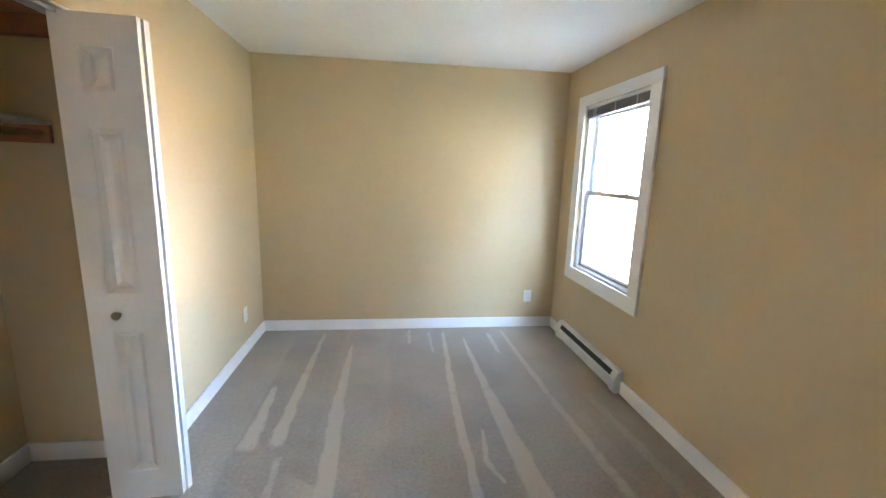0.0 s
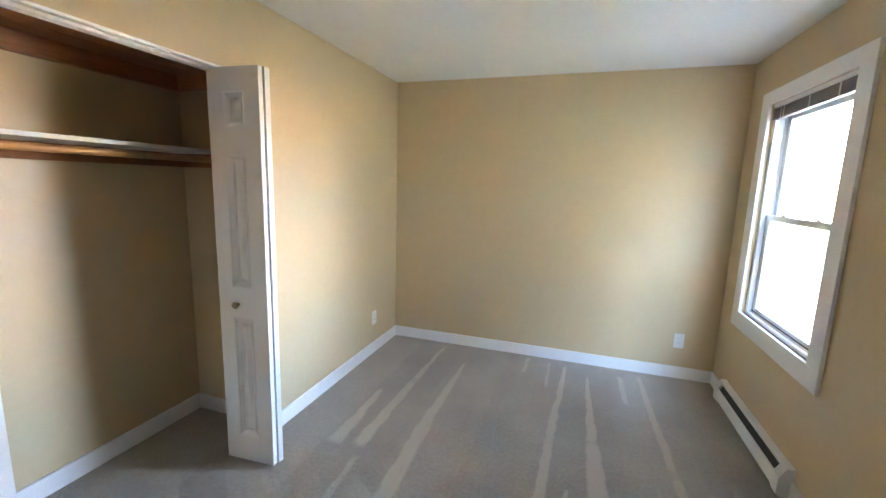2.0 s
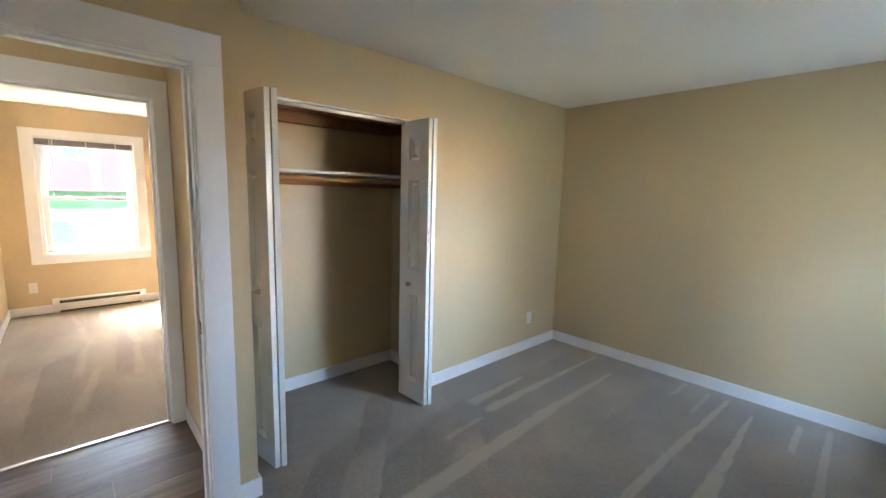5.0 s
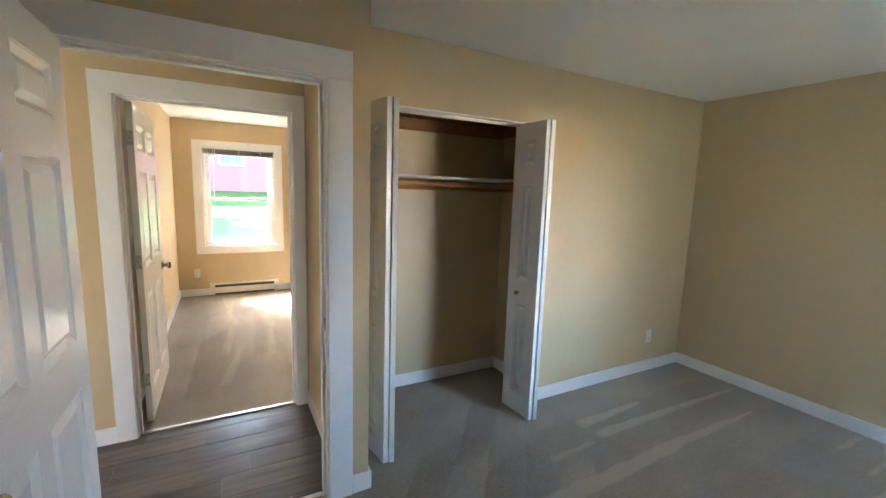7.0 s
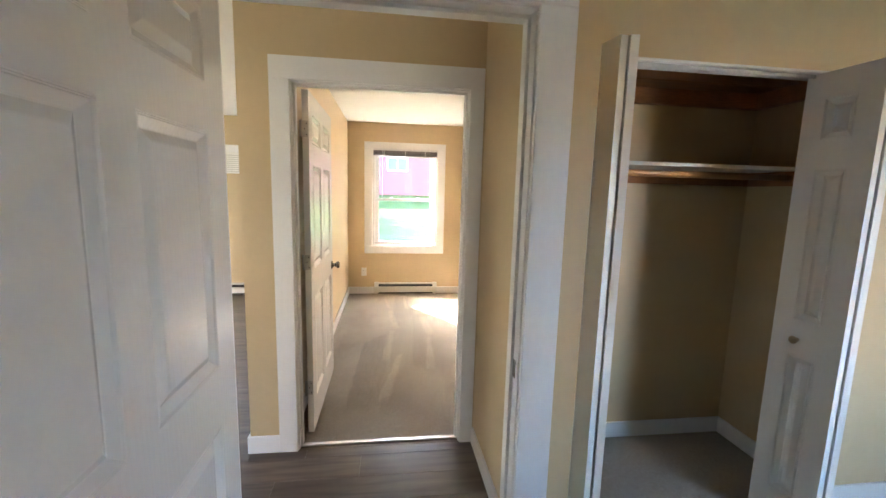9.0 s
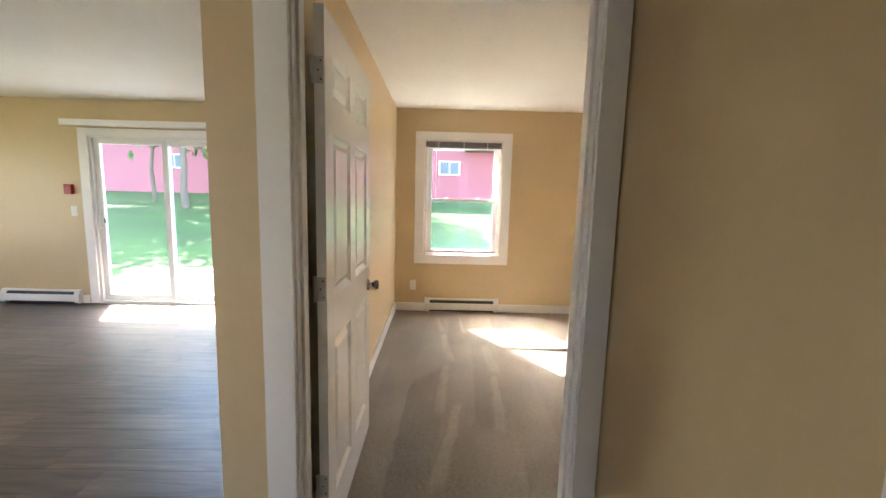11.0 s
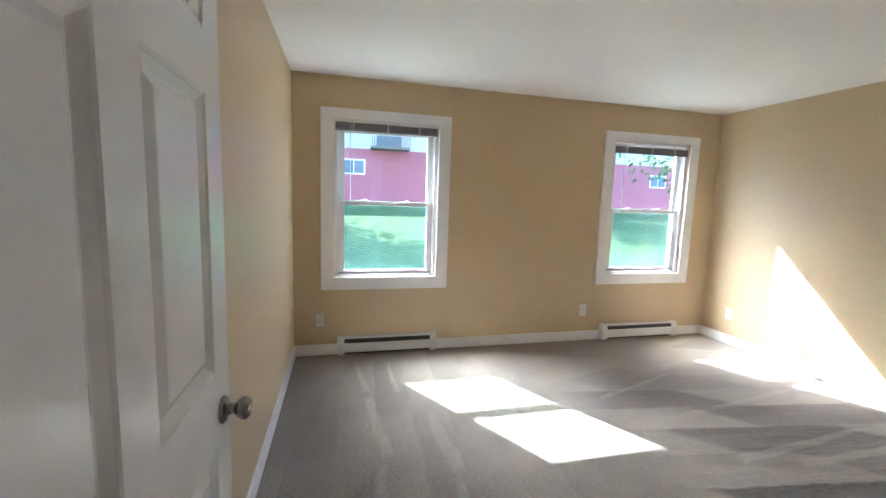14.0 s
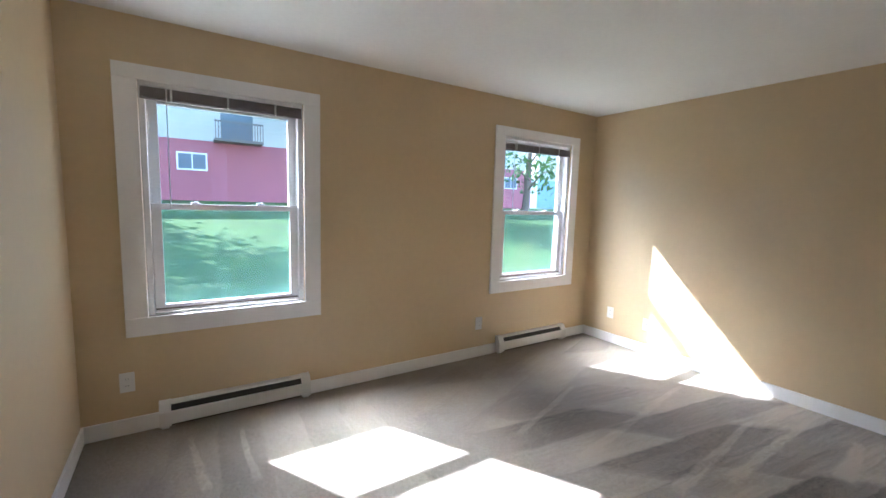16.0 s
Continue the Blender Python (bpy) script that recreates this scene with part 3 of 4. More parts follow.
def hinge(parent, z, x=0.0, y=-0.006):
    bm = bmesh.new()
    lathe(bm, [(0.007, -0.046), (0.007, 0.046)], Matrix.Translation((x - 0.006, y, z)), 12)
    add_box(bm, (x - 0.0025, 0.003, z - 0.044), (x - 0.0002, 0.034, z + 0.044), 0.0008)
    ob = part("hinge", bm, STEEL, parent, "butt hinge of dull steel")
    for k, d in ((-0.03, 0.012), (0.0, 0.022), (0.03, 0.012)):
        bm = bmesh.new()
        lathe(bm, [(0.0036, 0.0), (0.003, 0.0008)], Matrix.Translation((x - 0.0024, d, z + k)) @ Matrix.Rotation(radians(-90), 4, "Y"), 10)
        part("screw", bm, DARK, ob)
    return ob


SIX = [(0.20, 0.845), (1.015, 1.635), (1.755, 1.925)]
# first bedroom's door, folded back square to its wall
door_1 = panel_door("door_1", Matrix.Translation((-0.858, -0.553, 0.012)), 0.905, 2.025, 0.035, [(0.106, 0.400), (0.500, 0.797)], [(a - 0.012, b - 0.012) for a, b in SIX], "open white six-panel door with embossed wood grain")
knob(door_1, 0.842, 0.90, 0.035, 1)
knob(door_1, 0.842, 0.90, 0.0, -1)
for z in (0.25, 1.02, 1.80):
    hinge(door_1, z)
# second bedroom's door: its x axis runs into the room
door_2 = panel_door("door_2", Matrix.Translation((-2.048, -0.510, 0.014)) @ Matrix.Rotation(radians(180.0), 4, "Z"), 0.905, 2.025, 0.035, [(0.106, 0.396), (0.507, 0.797)], [(a - 0.012, b - 0.012) for a, b in SIX], "open white six-panel door with embossed wood grain and nickel knob")
knob(door_2, 0.842, 0.895, 0.0, -1)
knob(door_2, 0.842, 0.895, 0.035, 1)
for z in (0.29, 1.062, 1.815):
    hinge(door_2, z, 0.0, 0.041)
tagged(link("strike_plate", box((-0.925, D1[1] - 0.0145, 0.885), (-0.888, D1[1] - 0.0118, 0.945), 0.0008), NICKEL), "small nickel strike plate on the door jamb", "strike plate", kind="structure")
tagged(link("strike_plate", box((-2.008, D2[1] - 0.0145, 0.885), (-1.98, D2[1] - 0.0118, 0.945), 0.0008), NICKEL), "small nickel strike plate on the door jamb", "strike plate", kind="structure")


# ---- closet ----
def bifold(m, width, label, with_knob, flip=False):
    leaf = panel_door("bifold_door", m, width, 2.018, 0.029, [(0.085, width - 0.085)], [(0.14, 0.80), (0.96, 1.62), (1.74, 1.91)], label, "", "closet door leaves")
    if with_knob:
        bm = bmesh.new()
        lathe(bm, [(0.009, 0), (0.008, 0.012), (0.016, 0.018), (0.018, 0.026), (0.013, 0.033), (0.004, 0.035)], Matrix.Translation((width - 0.172, 0.0, 0.873)) @ Matrix.Rotation(radians(90), 4, "X"), 18)
        part("knob", bm, KNOB_WOOD, leaf, "small round wooden knob", True)
    return leaf


def leaf_between(a, b):
    """The pose that lays a leaf's x from a to b on the floor plan."""
    return Matrix.Translation((*a, 0.018)) @ Matrix.Rotation(math.atan2(b[1] - a[1], b[0] - a[0]), 4, "Z")


bifold(leaf_between((-1.268, 1.737), (-0.980, 1.752)), 0.288, "folded white bifold closet leaf with a wooden knob", True)
bifold(leaf_between((-1.258, 1.820), (-0.972, 1.7835)), 0.288, "folded white bifold closet leaf against the jamb", False)
bifold(leaf_between((-1.262, 0.652), (-0.985, 0.697)), 0.28, "folded white bifold closet leaf against the jamb", False)
bifold(leaf_between((-1.262, 0.775), (-0.980, 0.729)), 0.285, "folded white bifold closet leaf", False)
root = boards("closet_frame", [((LEFT - 0.112, CLOSET[0] - 0.002, 0), (LEFT + 0.003, CLOSET[0] + 0.010, CLOSET[2])), ((LEFT - 0.112, CLOSET[1] - 0.010, 0), (LEFT + 0.003, CLOSET[1] + 0.002, CLOSET[2])), ((LEFT - 0.112, CLOSET[0] + 0.010, CLOSET[2] - 0.008), (LEFT + 0.004, CLOSET[1] - 0.010, CLOSET[2] + 0.003))], TRIM, "thin white lining round the closet opening", "closet frame")
bm = bmesh.new()
add_box(bm, (-1.275, CLOSET[0] + 0.010, 2.022), (-1.272, CLOSET[1] - 0.010, CLOSET[2] - 0.008))
add_box(bm, (-1.238, CLOSET[0] + 0.010, 2.022), (-1.235, CLOSET[1] - 0.010, CLOSET[2] - 0.008))
add_box(bm, (-1.275, CLOSET[0] + 0.010, 2.034), (-1.235, CLOSET[1] - 0.010, CLOSET[2] - 0.0082))
part("track", bm, STEEL, root, "steel bifold track")

shelf = thing("closet_shelf", None, "white painted closet shelf on wooden cleats", "shelf")
part("board", box((CLOSET_BACK, CLOSET_S, 1.658), (-1.545, CLOSET_N, 1.678), 0.002), SHELF, shelf)
part("cleat", box((CLOSET_BACK, CLOSET_S, 1.580), (CLOSET_BACK + 0.019, CLOSET_N, 1.658), 0.002), WOOD, shelf, "bare wood cleat")
part("cleat", box((CLOSET_BACK + 0.019, CLOSET_N - 0.019, 1.580), (-1.545, CLOSET_N, 1.658), 0.002), WOOD, shelf, "bare wood cleat")
part("cleat", box((CLOSET_BACK + 0.019, CLOSET_S, 1.580), (-1.545, CLOSET_S + 0.019, 1.658), 0.002), WOOD, shelf, "bare wood cleat")
bm = bmesh.new()
lathe(bm, [(0.0165, CLOSET_S + 0.019), (0.0165, CLOSET_N - 0.019)], Matrix.Translation((-1.585, 0, 1.622)) @ Matrix.Rotation(radians(-90), 4, "X"), 18)
tagged(link("closet_rod", bm, ROD, None, "", True), "round wooden hanging rod under the closet shelf", "closet rod")
top = thing("closet_lid", None, "rough brown wooden boards closing the closet top", "boards", kind="structure")
part("cleat", box((CLOSET_BACK, CLOSET_S, 2.02), (CLOSET_BACK + 0.04, CLOSET_N, 2.105), 0.003), WOOD, top)
part("cleat", box((CLOSET_BACK + 0.04, CLOSET_N - 0.04, 2.02), (LEFT - 0.115, CLOSET_N, 2.105), 0.003), WOOD, top)
for i in range(3):
    x0 = CLOSET_BACK + i * 0.179
    part("plank", box((x0, CLOSET_S, 2.106 + 0.002 * (i % 2)), (x0 + 0.174, CLOSET_N, 2.13), 0.003), WOOD, top)


# ---- windows ----
def frame_pieces(bm, u0, u1, z0, z1, d0, d1, side, bottom, head, bevel=0.003):
    add_box(bm, (u0, d0, z0), (u0 + side, d1, z1), bevel)
    add_box(bm, (u1 - side, d0, z0), (u1, d1, z1), bevel)
    add_box(bm, (u0 + side, d0, z0), (u1 - side, d1, z0 + bottom), bevel)
    add_box(bm, (u0 + side, d0, z1 - head), (u1 - side, d1, z1), bevel)


def pane(parent, u0, u1, z0, z1, d):
    ob = part("pane", box((u0, d - 0.002, z0), (u1, d + 0.002, z1)), GLASS, parent, "clear glass pane")
    ob.visible_shadow = False
    return ob


def window(name, m, width, label):
    """A double-hung vinyl window in its own u (along the wall), d (into the room) and z, with flat casings like a picture frame."""
    root = thing(name, m, label, "window", "double-hung windows", "structure")
    z0, z1 = WINDOW_Z
    h = width / 2
    for lo, hi in (((-h, 0, z0), (h, 0.019, z0 + CASE)), ((-h, 0, z1 - CASE + 0.03), (h, 0.019, z1)), ((-h, 0, z0 + CASE), (-h + CASE, 0.019, z1 - CASE + 0.03)), ((h - CASE, 0, z0 + CASE), (h, 0.019, z1 - CASE + 0.03))):
        part("casing", box(lo, hi, 0.003), TRIM, root)
    u, a, b = h - CASE, z0 + CASE - 0.01, z1 - CASE + 0.035
    bm = bmesh.new()
    frame_pieces(bm, -u, u, a, b, -0.16, -0.018, 0.032, 0.024, 0.03)
    for s in (-1, 1):
        for d in (-0.075, -0.112):
            add_box(bm, (s * (u - 0.032) - 0.006, d - 0.004, a + 0.024), (s * (u - 0.032) + 0.006, d + 0.004, b - 0.03))
    add_box(bm, (-u + 0.032, -0.05, a + 0.024), (u - 0.032, -0.04, a + 0.034), 0.002)
    part("window_frame", bm, VINYL_WHITE, root)
    part("track", box((-u + 0.002, -0.0178, a + 0.001), (u - 0.002, -0.010, a + 0.013)), DECK, root, "grey-brown sill track line")
    part("track", box((-u + 0.036, -0.0448, a + 0.0345), (u - 0.036, -0.0425, a + 0.045)), DECK, root, "grey-brown sill track line")
    mid = 1.37
    low = bmesh.new()
    frame_pieces(low, -u + 0.034, u - 0.034, a + 0.026, mid + 0.02, -0.073, -0.045, 0.052, 0.040, 0.036)
    low = part("lower_sash", low, VINYL_WHITE, root)
    pane(low, -u + 0.084, u - 0.084, a + 0.064, mid - 0.014, -0.060)
    net = part("insect_screen", box((-u + 0.034, -0.136, a + 0.024), (u - 0.034, -0.1355, mid)), NETTING, root, "fine grey insect screen")
    net.visible_shadow = False
    up = bmesh.new()
    frame_pieces(up, -u + 0.034, u - 0.034, mid - 0.018, b - 0.032, -0.110, -0.082, 0.052, 0.034, 0.078)
    up = part("upper_sash", up, VINYL_WHITE, root)
    pane(up, -u + 0.084, u - 0.084, mid + 0.014, b - 0.106, -0.097)
    for s in (-0.19, 0.19):
        bm = bmesh.new()
        add_box(bm, (s - 0.026, -0.072, mid + 0.02), (s + 0.026, -0.048, mid + 0.027), 0.002)
        lathe(bm, [(0.013, mid + 0.027), (0.012, mid + 0.036), (0.006, mid + 0.039)], Matrix.Translation((s, -0.06, 0)), 14)
        add_box(bm, (s, -0.066, mid + 0.027), (s + 0.032, -0.056, mid + 0.034), 0.002)
        part("sash_lock", bm, VINYL_WHITE, root, "white sash lock")
    return root


def blind(m, width, label, tilt=0.0, drop=0.0):
    """A mini blind pulled up: head rail, gathered slats, bottom rail, cords and a wand."""
    root = thing("mini_blind", m, label, "window blind", "raised blinds")
    h = width / 2
    top = WINDOW_Z[1] - CASE + 0.030
    turn = Matrix.Translation((0, 0, top)) @ Matrix.Rotation(radians(tilt), 4, "Y") @ Matrix.Translation((0, 0, -top))
    bm = bmesh.new()
    add_box(bm, (-h, -0.034, top - 0.024), (h, -0.006, top), 0.002)
    part("head_rail", bm, VINYL_WHITE, root, "white steel head rail")
    bm = bmesh.new()
    rng = random.Random(4)
    for i in range(17):
        z = top - 0.028 - drop - i * 0.0031
        j = rng.uniform(-0.0015, 0.0015)
        add_box(bm, (-h + 0.004 + j, -0.034 + j, z - 0.0022), (h - 0.004 + j, -0.008 + j, z), 0, turn)
    part("slats", bm, BLIND, root, "gathered grey-brown slats")
    part("bottom_rail", (lambda b_: (add_box(b_, (-h + 0.002, -0.036, top - 0.096 - drop), (h - 0.002, -0.006, top - 0.082 - drop), 0.003, turn), b_)[1])(bmesh.new()), BLIND, root)
    for s in (-h * 0.62, 0.0, h * 0.66):
        part("ladder_cord", box((s - 0.006, -0.0065, top - 0.095 - drop), (s + 0.006, -0.0048, top - 0.02)), CORD, root)
    bm = bmesh.new()
    lathe(bm, [(0.0028, top - 0.73), (0.0024, top - 0.02)], Matrix.Translation((WAND * (h - 0.13), 0.0, 0)), 8)
    part("wand", bm, CORD, root, "clear tilt wand", True)
    return root


WAND = 1


def facing_east(y, x=WEST):
    return Matrix.Translation((x, y, 0)) @ Matrix.Rotation(radians(-90), 4, "Z")


def facing_west(y, x=EAST):
    return Matrix.Translation((x, y, 0)) @ Matrix.Rotation(radians(90), 4, "Z")


def facing_south(x, y):
    return Matrix.Translation((x, y, 0)) @ Matrix.Rotation(radians(180), 4, "Z")


window("window_1", facing_west(sum(W1) / 2), W1[1] - W1[0], "white double-hung window with flat casing, overlooking bright yard")
window("window_2", facing_east(sum(W2) / 2), W2[1] - W2[0], "white double-hung window with flat casing, facing red building")
window("window_3", facing_east(sum(W3) / 2), W3[1] - W3[0], "white double-hung window with flat casing beside the corner")
blind(facing_west(sum(W1) / 2), W1[1] - W1[0] - 2 * CASE - 0.012, "grey mini blind gathered at the window top", 0.6)
blind(facing_east(sum(W2) / 2), W2[1] - W2[0] - 2 * CASE - 0.012, "grey-brown mini blind gathered at the window top")
blind(facing_east(sum(W3) / 2), W3[1] - W3[0] - 2 * CASE - 0.012, "grey-brown mini blind gathered under a white head rail", 0.4, 0.028)


# ---- heaters, sockets ----
def heater(m, length, label):
    """An electric baseboard heater: back, hood, sloped front cover over a dark slot, end caps."""
    root = thing("baseboard_heater", m, label, "heater", "baseboard heaters")
    h = length / 2

    def bar(name, outline, u0, u1, mat, lab=""):
        bm = bmesh.new()
        a = [bm.verts.new((u0, d, z)) for d, z in outline]
        b = [bm.verts.new((u1, d, z)) for d, z in outline]
        bm.faces.new(a)
        bm.faces.new(b[::-1])
        for i in range(len(outline)):
            k = (i + 1) % len(outline)
            bm.faces.new((a[i], a[k], b[k], b[i]))
        return part(name, bm, mat, root, lab)

    bar("back_panel", [(0, 0.02), (0.006, 0.02), (0.006, 0.165), (0, 0.165)], -h, h, HEATER)
    bar("hood", [(0.006, 0.165), (0.034, 0.162), (0.040, 0.154), (0.040, 0.147), (0.036, 0.147), (0.034, 0.152), (0.006, 0.156)], -h + 0.06, h - 0.06, HEATER)
    bar("front_cover", [(0.052, 0.030), (0.066, 0.030), (0.068, 0.036), (0.066, 0.106), (0.060, 0.114), (0.056, 0.110), (0.061, 0.104), (0.060, 0.036), (0.052, 0.036)], -h + 0.06, h - 0.06, HEATER)
    bar("element", [(0.006, 0.045), (0.054, 0.045), (0.054, 0.106), (0.034, 0.140), (0.006, 0.140)], -h + 0.06, h - 0.06, DARK, "dark heating fins behind the slot")
    for u0, u1 in ((-h, -h + 0.062), (h - 0.062, h)):
        bar("end_cap", [(0.0, 0.018), (0.068, 0.018), (0.070, 0.028), (0.068, 0.110), (0.042, 0.158), (0.034, 0.166), (0.0, 0.169)], u0, u1, HEATER)
    bar("toe", [(0.006, 0.0), (0.02, 0.0), (0.02, 0.044), (0.006, 0.044)], -h + 0.06, h - 0.06, DARK)
    for u in (-h + 0.03, h - 0.03):
        bar("foot", [(0.004, 0.0), (0.05, 0.0), (0.05, 0.018), (0.004, 0.018)], u - 0.02, u + 0.02, HEATER)
    return root


heater(facing_west(sum(H1) / 2), H1[1] - H1[0], "long white enamel baseboard heater with dark slot under window")
heater(facing_east(sum(H2) / 2), H2[1] - H2[0], "white enamel baseboard heater with dark slot under window")
heater(facing_east(sum(H3) / 2), H3[1] - H3[0], "white enamel baseboard heater with dark slot near corner")
heater(facing_east(sum(HL) / 2), HL[1] - HL[0], "white enamel baseboard heater beside the glass door")
heater(facing_east(-1.93), 0.86, "white enamel baseboard heater under air conditioner")


def outlet(m, label, kind="socket"):
    root = thing("wall_outlet" if kind != "switch" else "light_switch", m, label, "outlet" if kind != "switch" else "switch", "wall plates")
    part("plate", box((-0.037, 0, -0.06), (0.037, 0.006, 0.06), 0.0025), PLATE, root)
    if kind == "socket":
        for z in (-0.021, 0.021):
            bm = bmesh.new()
            add_box(bm, (-0.017, 0.004, z - 0.0145), (0.017, 0.0085, z + 0.0145), 0.002)
            s = part("socket", bm, PLATE, root)
            for x in (-0.006, 0.006):
                part("slot", box((x - 0.001, 0.008, z - 0.003), (x + 0.001, 0.0088, z + 0.006)), DARK, s)
    elif kind == "coax":
        bm = bmesh.new()
        lathe(bm, [(0.006, 0.005), (0.006, 0.014), (0.004, 0.015)], Matrix.Rotation(radians(-90), 4, "X"), 12)
        part("jack", bm, NICKEL, root, "threaded metal cable jack")
    else:
        part("rocker", box((-0.016, 0.004, -0.033), (0.016, 0.009, 0.033), 0.002), PLATE, root)
    return root


def raised(m, z):
    return Matrix.Translation((0, 0, z)) @ m


outlet(raised(facing_south(1.317, FAR1), 0.318), "white duplex outlet on the far tan wall")
outlet(raised(facing_east(3.322, LEFT), 0.322), "white duplex outlet above the baseboard")
outlet(raised(facing_east(-0.413), 0.322), "white duplex outlet beside the baseboard heater")
outlet(raised(facing_east(2.236), 0.322), "white duplex outlet between the windows")
outlet(raised(facing_south(-5.222, NORTH2), 0.322), "white duplex outlet near the corner")
outlet(raised(facing_south(-4.81, NORTH2), 0.297), "white cable wall plate in the sunlight", "coax")

# ---- living room seen past the hall ----
s0, s1, _, s3 = SLIDER
slider = thing("sliding_glass_door", facing_east((s0 + s1) / 2), "closed white sliding glass patio door with flat casing", "patio door", kind="structure")
w = (s1 - s0) / 2
for lo, hi in (((-w - 0.095, 0, 0), (-w + 0.01, 0.019, s3 + 0.075)), ((w - 0.01, 0, 0), (w + 0.095, 0.019, s3 + 0.075)), ((-w + 0.01, 0, s3 - 0.01), (w - 0.01, 0.019, s3 + 0.075))):
    part("casing", box(lo, hi, 0.003), TRIM, slider)
bm = bmesh.new()
frame_pieces(bm, -w, w, -0.02, s3, -0.17, -0.01, 0.035, 0.05, 0.035)
part("door_frame", bm, VINYL_WHITE, slider)
for u0, u1, d in ((0.0 - 0.035, w - 0.036, -0.06), (-w + 0.036, 0.035, -0.105)):
    bm = bmesh.new()
    frame_pieces(bm, u0, u1, 0.032, s3 - 0.036, d - 0.018, d + 0.018, 0.066, 0.075, 0.06)
    sash = part("sliding_panel", bm, VINYL_WHITE, slider)
    pane(sash, u0 + 0.06, u1 - 0.06, 0.1, s3 - 0.09, d)
bm = bmesh.new()
add_box(bm, (w - 0.085, -0.04, 0.90), (w - 0.055, -0.03, 1.12), 0.004)
add_box(bm, (w - 0.082, -0.03, 0.92), (w - 0.058, -0.002, 0.94), 0.003)
add_box(bm, (w - 0.082, -0.03, 1.08), (w - 0.058, -0.002, 1.10), 0.003)
add_box(bm, (w - 0.078, -0.006, 0.92), (w - 0.062, 0.006, 1.10), 0.003)
part("handle", bm, VINYL_WHITE, slider, "white pull handle")
part("latch", box((w - 0.115, -0.042, 0.99), (w - 0.1, -0.036, 1.05), 0.002), DARK, slider, "dark latch")
tagged(link("blind_valance", box((WEST, -4.50, 2.122), (WEST + 0.09, -2.30, 2.192), 0.004), TRIM), "white painted valance board above the patio door", "valance")
alarm = thing("fire_alarm", raised(facing_east(-4.51), 1.39), "small red fire alarm box on the wall", "fire alarm")
part("body", box((-0.045, 0, -0.058), (0.045, 0.045, 0.058), 0.006), RED, alarm)
part("lens", box((-0.015, 0.045, 0.012), (0.02, 0.052, 0.045), 0.003), RED, alarm)
outlet(raised(facing_east(-4.485), 1.13), "white rocker light switch beside the patio door", "switch")
ac = thing("wall_air_conditioner", raised(facing_east(-1.93), 1.86), "white through-wall air conditioner with grey louvres", "air conditioner")
part("body", box((-0.335, 0, -0.185), (0.335, 0.12, 0.185), 0.012), HEATER, ac)
for i in range(9):
    z = -0.165 + i * 0.026
    part("louvre", box((-0.31, 0.118, z), (0.31, 0.128, z + 0.012), 0.002), STEEL, ac)
part("control_panel", box((-0.31, 0.118, 0.085), (0.31, 0.124, 0.165), 0.003), VINYL_WHITE, ac)

# ---- outdoors ----
GROUND = -0.25
bm = bmesh.new()
xs = [-2500, -400, -60, -29, -24, -19, -14, -10, -8, 0, 8, 20, 40, 400, 2500]
zs = [1.25, 1.25, 1.25, 1.2, 0.86, 0.5, 0.14, -0.15, GROUND, GROUND, GROUND, GROUND, GROUND, GROUND, GROUND]
ys = [-2500, -300, -60, -30, -15, 0, 15, 30, 60, 300, 2500]
grid = [[bm.verts.new((x, y, z)) for y in ys] for x, z in zip(xs, zs)]
for i in range(len(xs) - 1):
    for j in range(len(ys) - 1):
        bm.faces.new((grid[i][j], grid[i + 1][j], grid[i + 1][j + 1], grid[i][j + 1]))
tagged(link("ground", bm, LAWN), "mown green lawn rising gently towards the red building", "lawn", kind="structure")
tagged(link("patio", box((-8.6, -5.6, GROUND - 0.1), (WEST - 0.18, -1.6, -0.1), 0.01), CONCRETE), "pale concrete patio outside the glass door", "patio", kind="structure")
tagged(link("walkway", box((3.2, -20, GROUND - 0.1), (6.0, 40, GROUND + 0.02), 0.01), CONCRETE), "pale concrete walkway across the yard", "path", kind="structure")
tagged(link("balcony_slab", box((-7.32, -6.4, 2.50), (WEST - 0.18, -1.75, 2.68), 0.01), PALE_SIDING), "pale balcony slab above the patio door", "balcony", kind="structure")


def far_window(root, u, z, width, height, out=0.06):
    win = part("window", box((u - width / 2, 0, z), (u + width / 2, out, z + height), 0.01), TRIM, root, "white framed window")
    part("glazing", box((u - width / 2 + 0.09, out - 0.02, z + 0.09), (u - 0.03, out + 0.012, z + height - 0.09)), FAR_GLASS, win)
    part("glazing", box((u + 0.03, out - 0.02, z + 0.09), (u + width / 2 - 0.09, out + 0.012, z + height - 0.09)), FAR_GLASS, win)
    return win


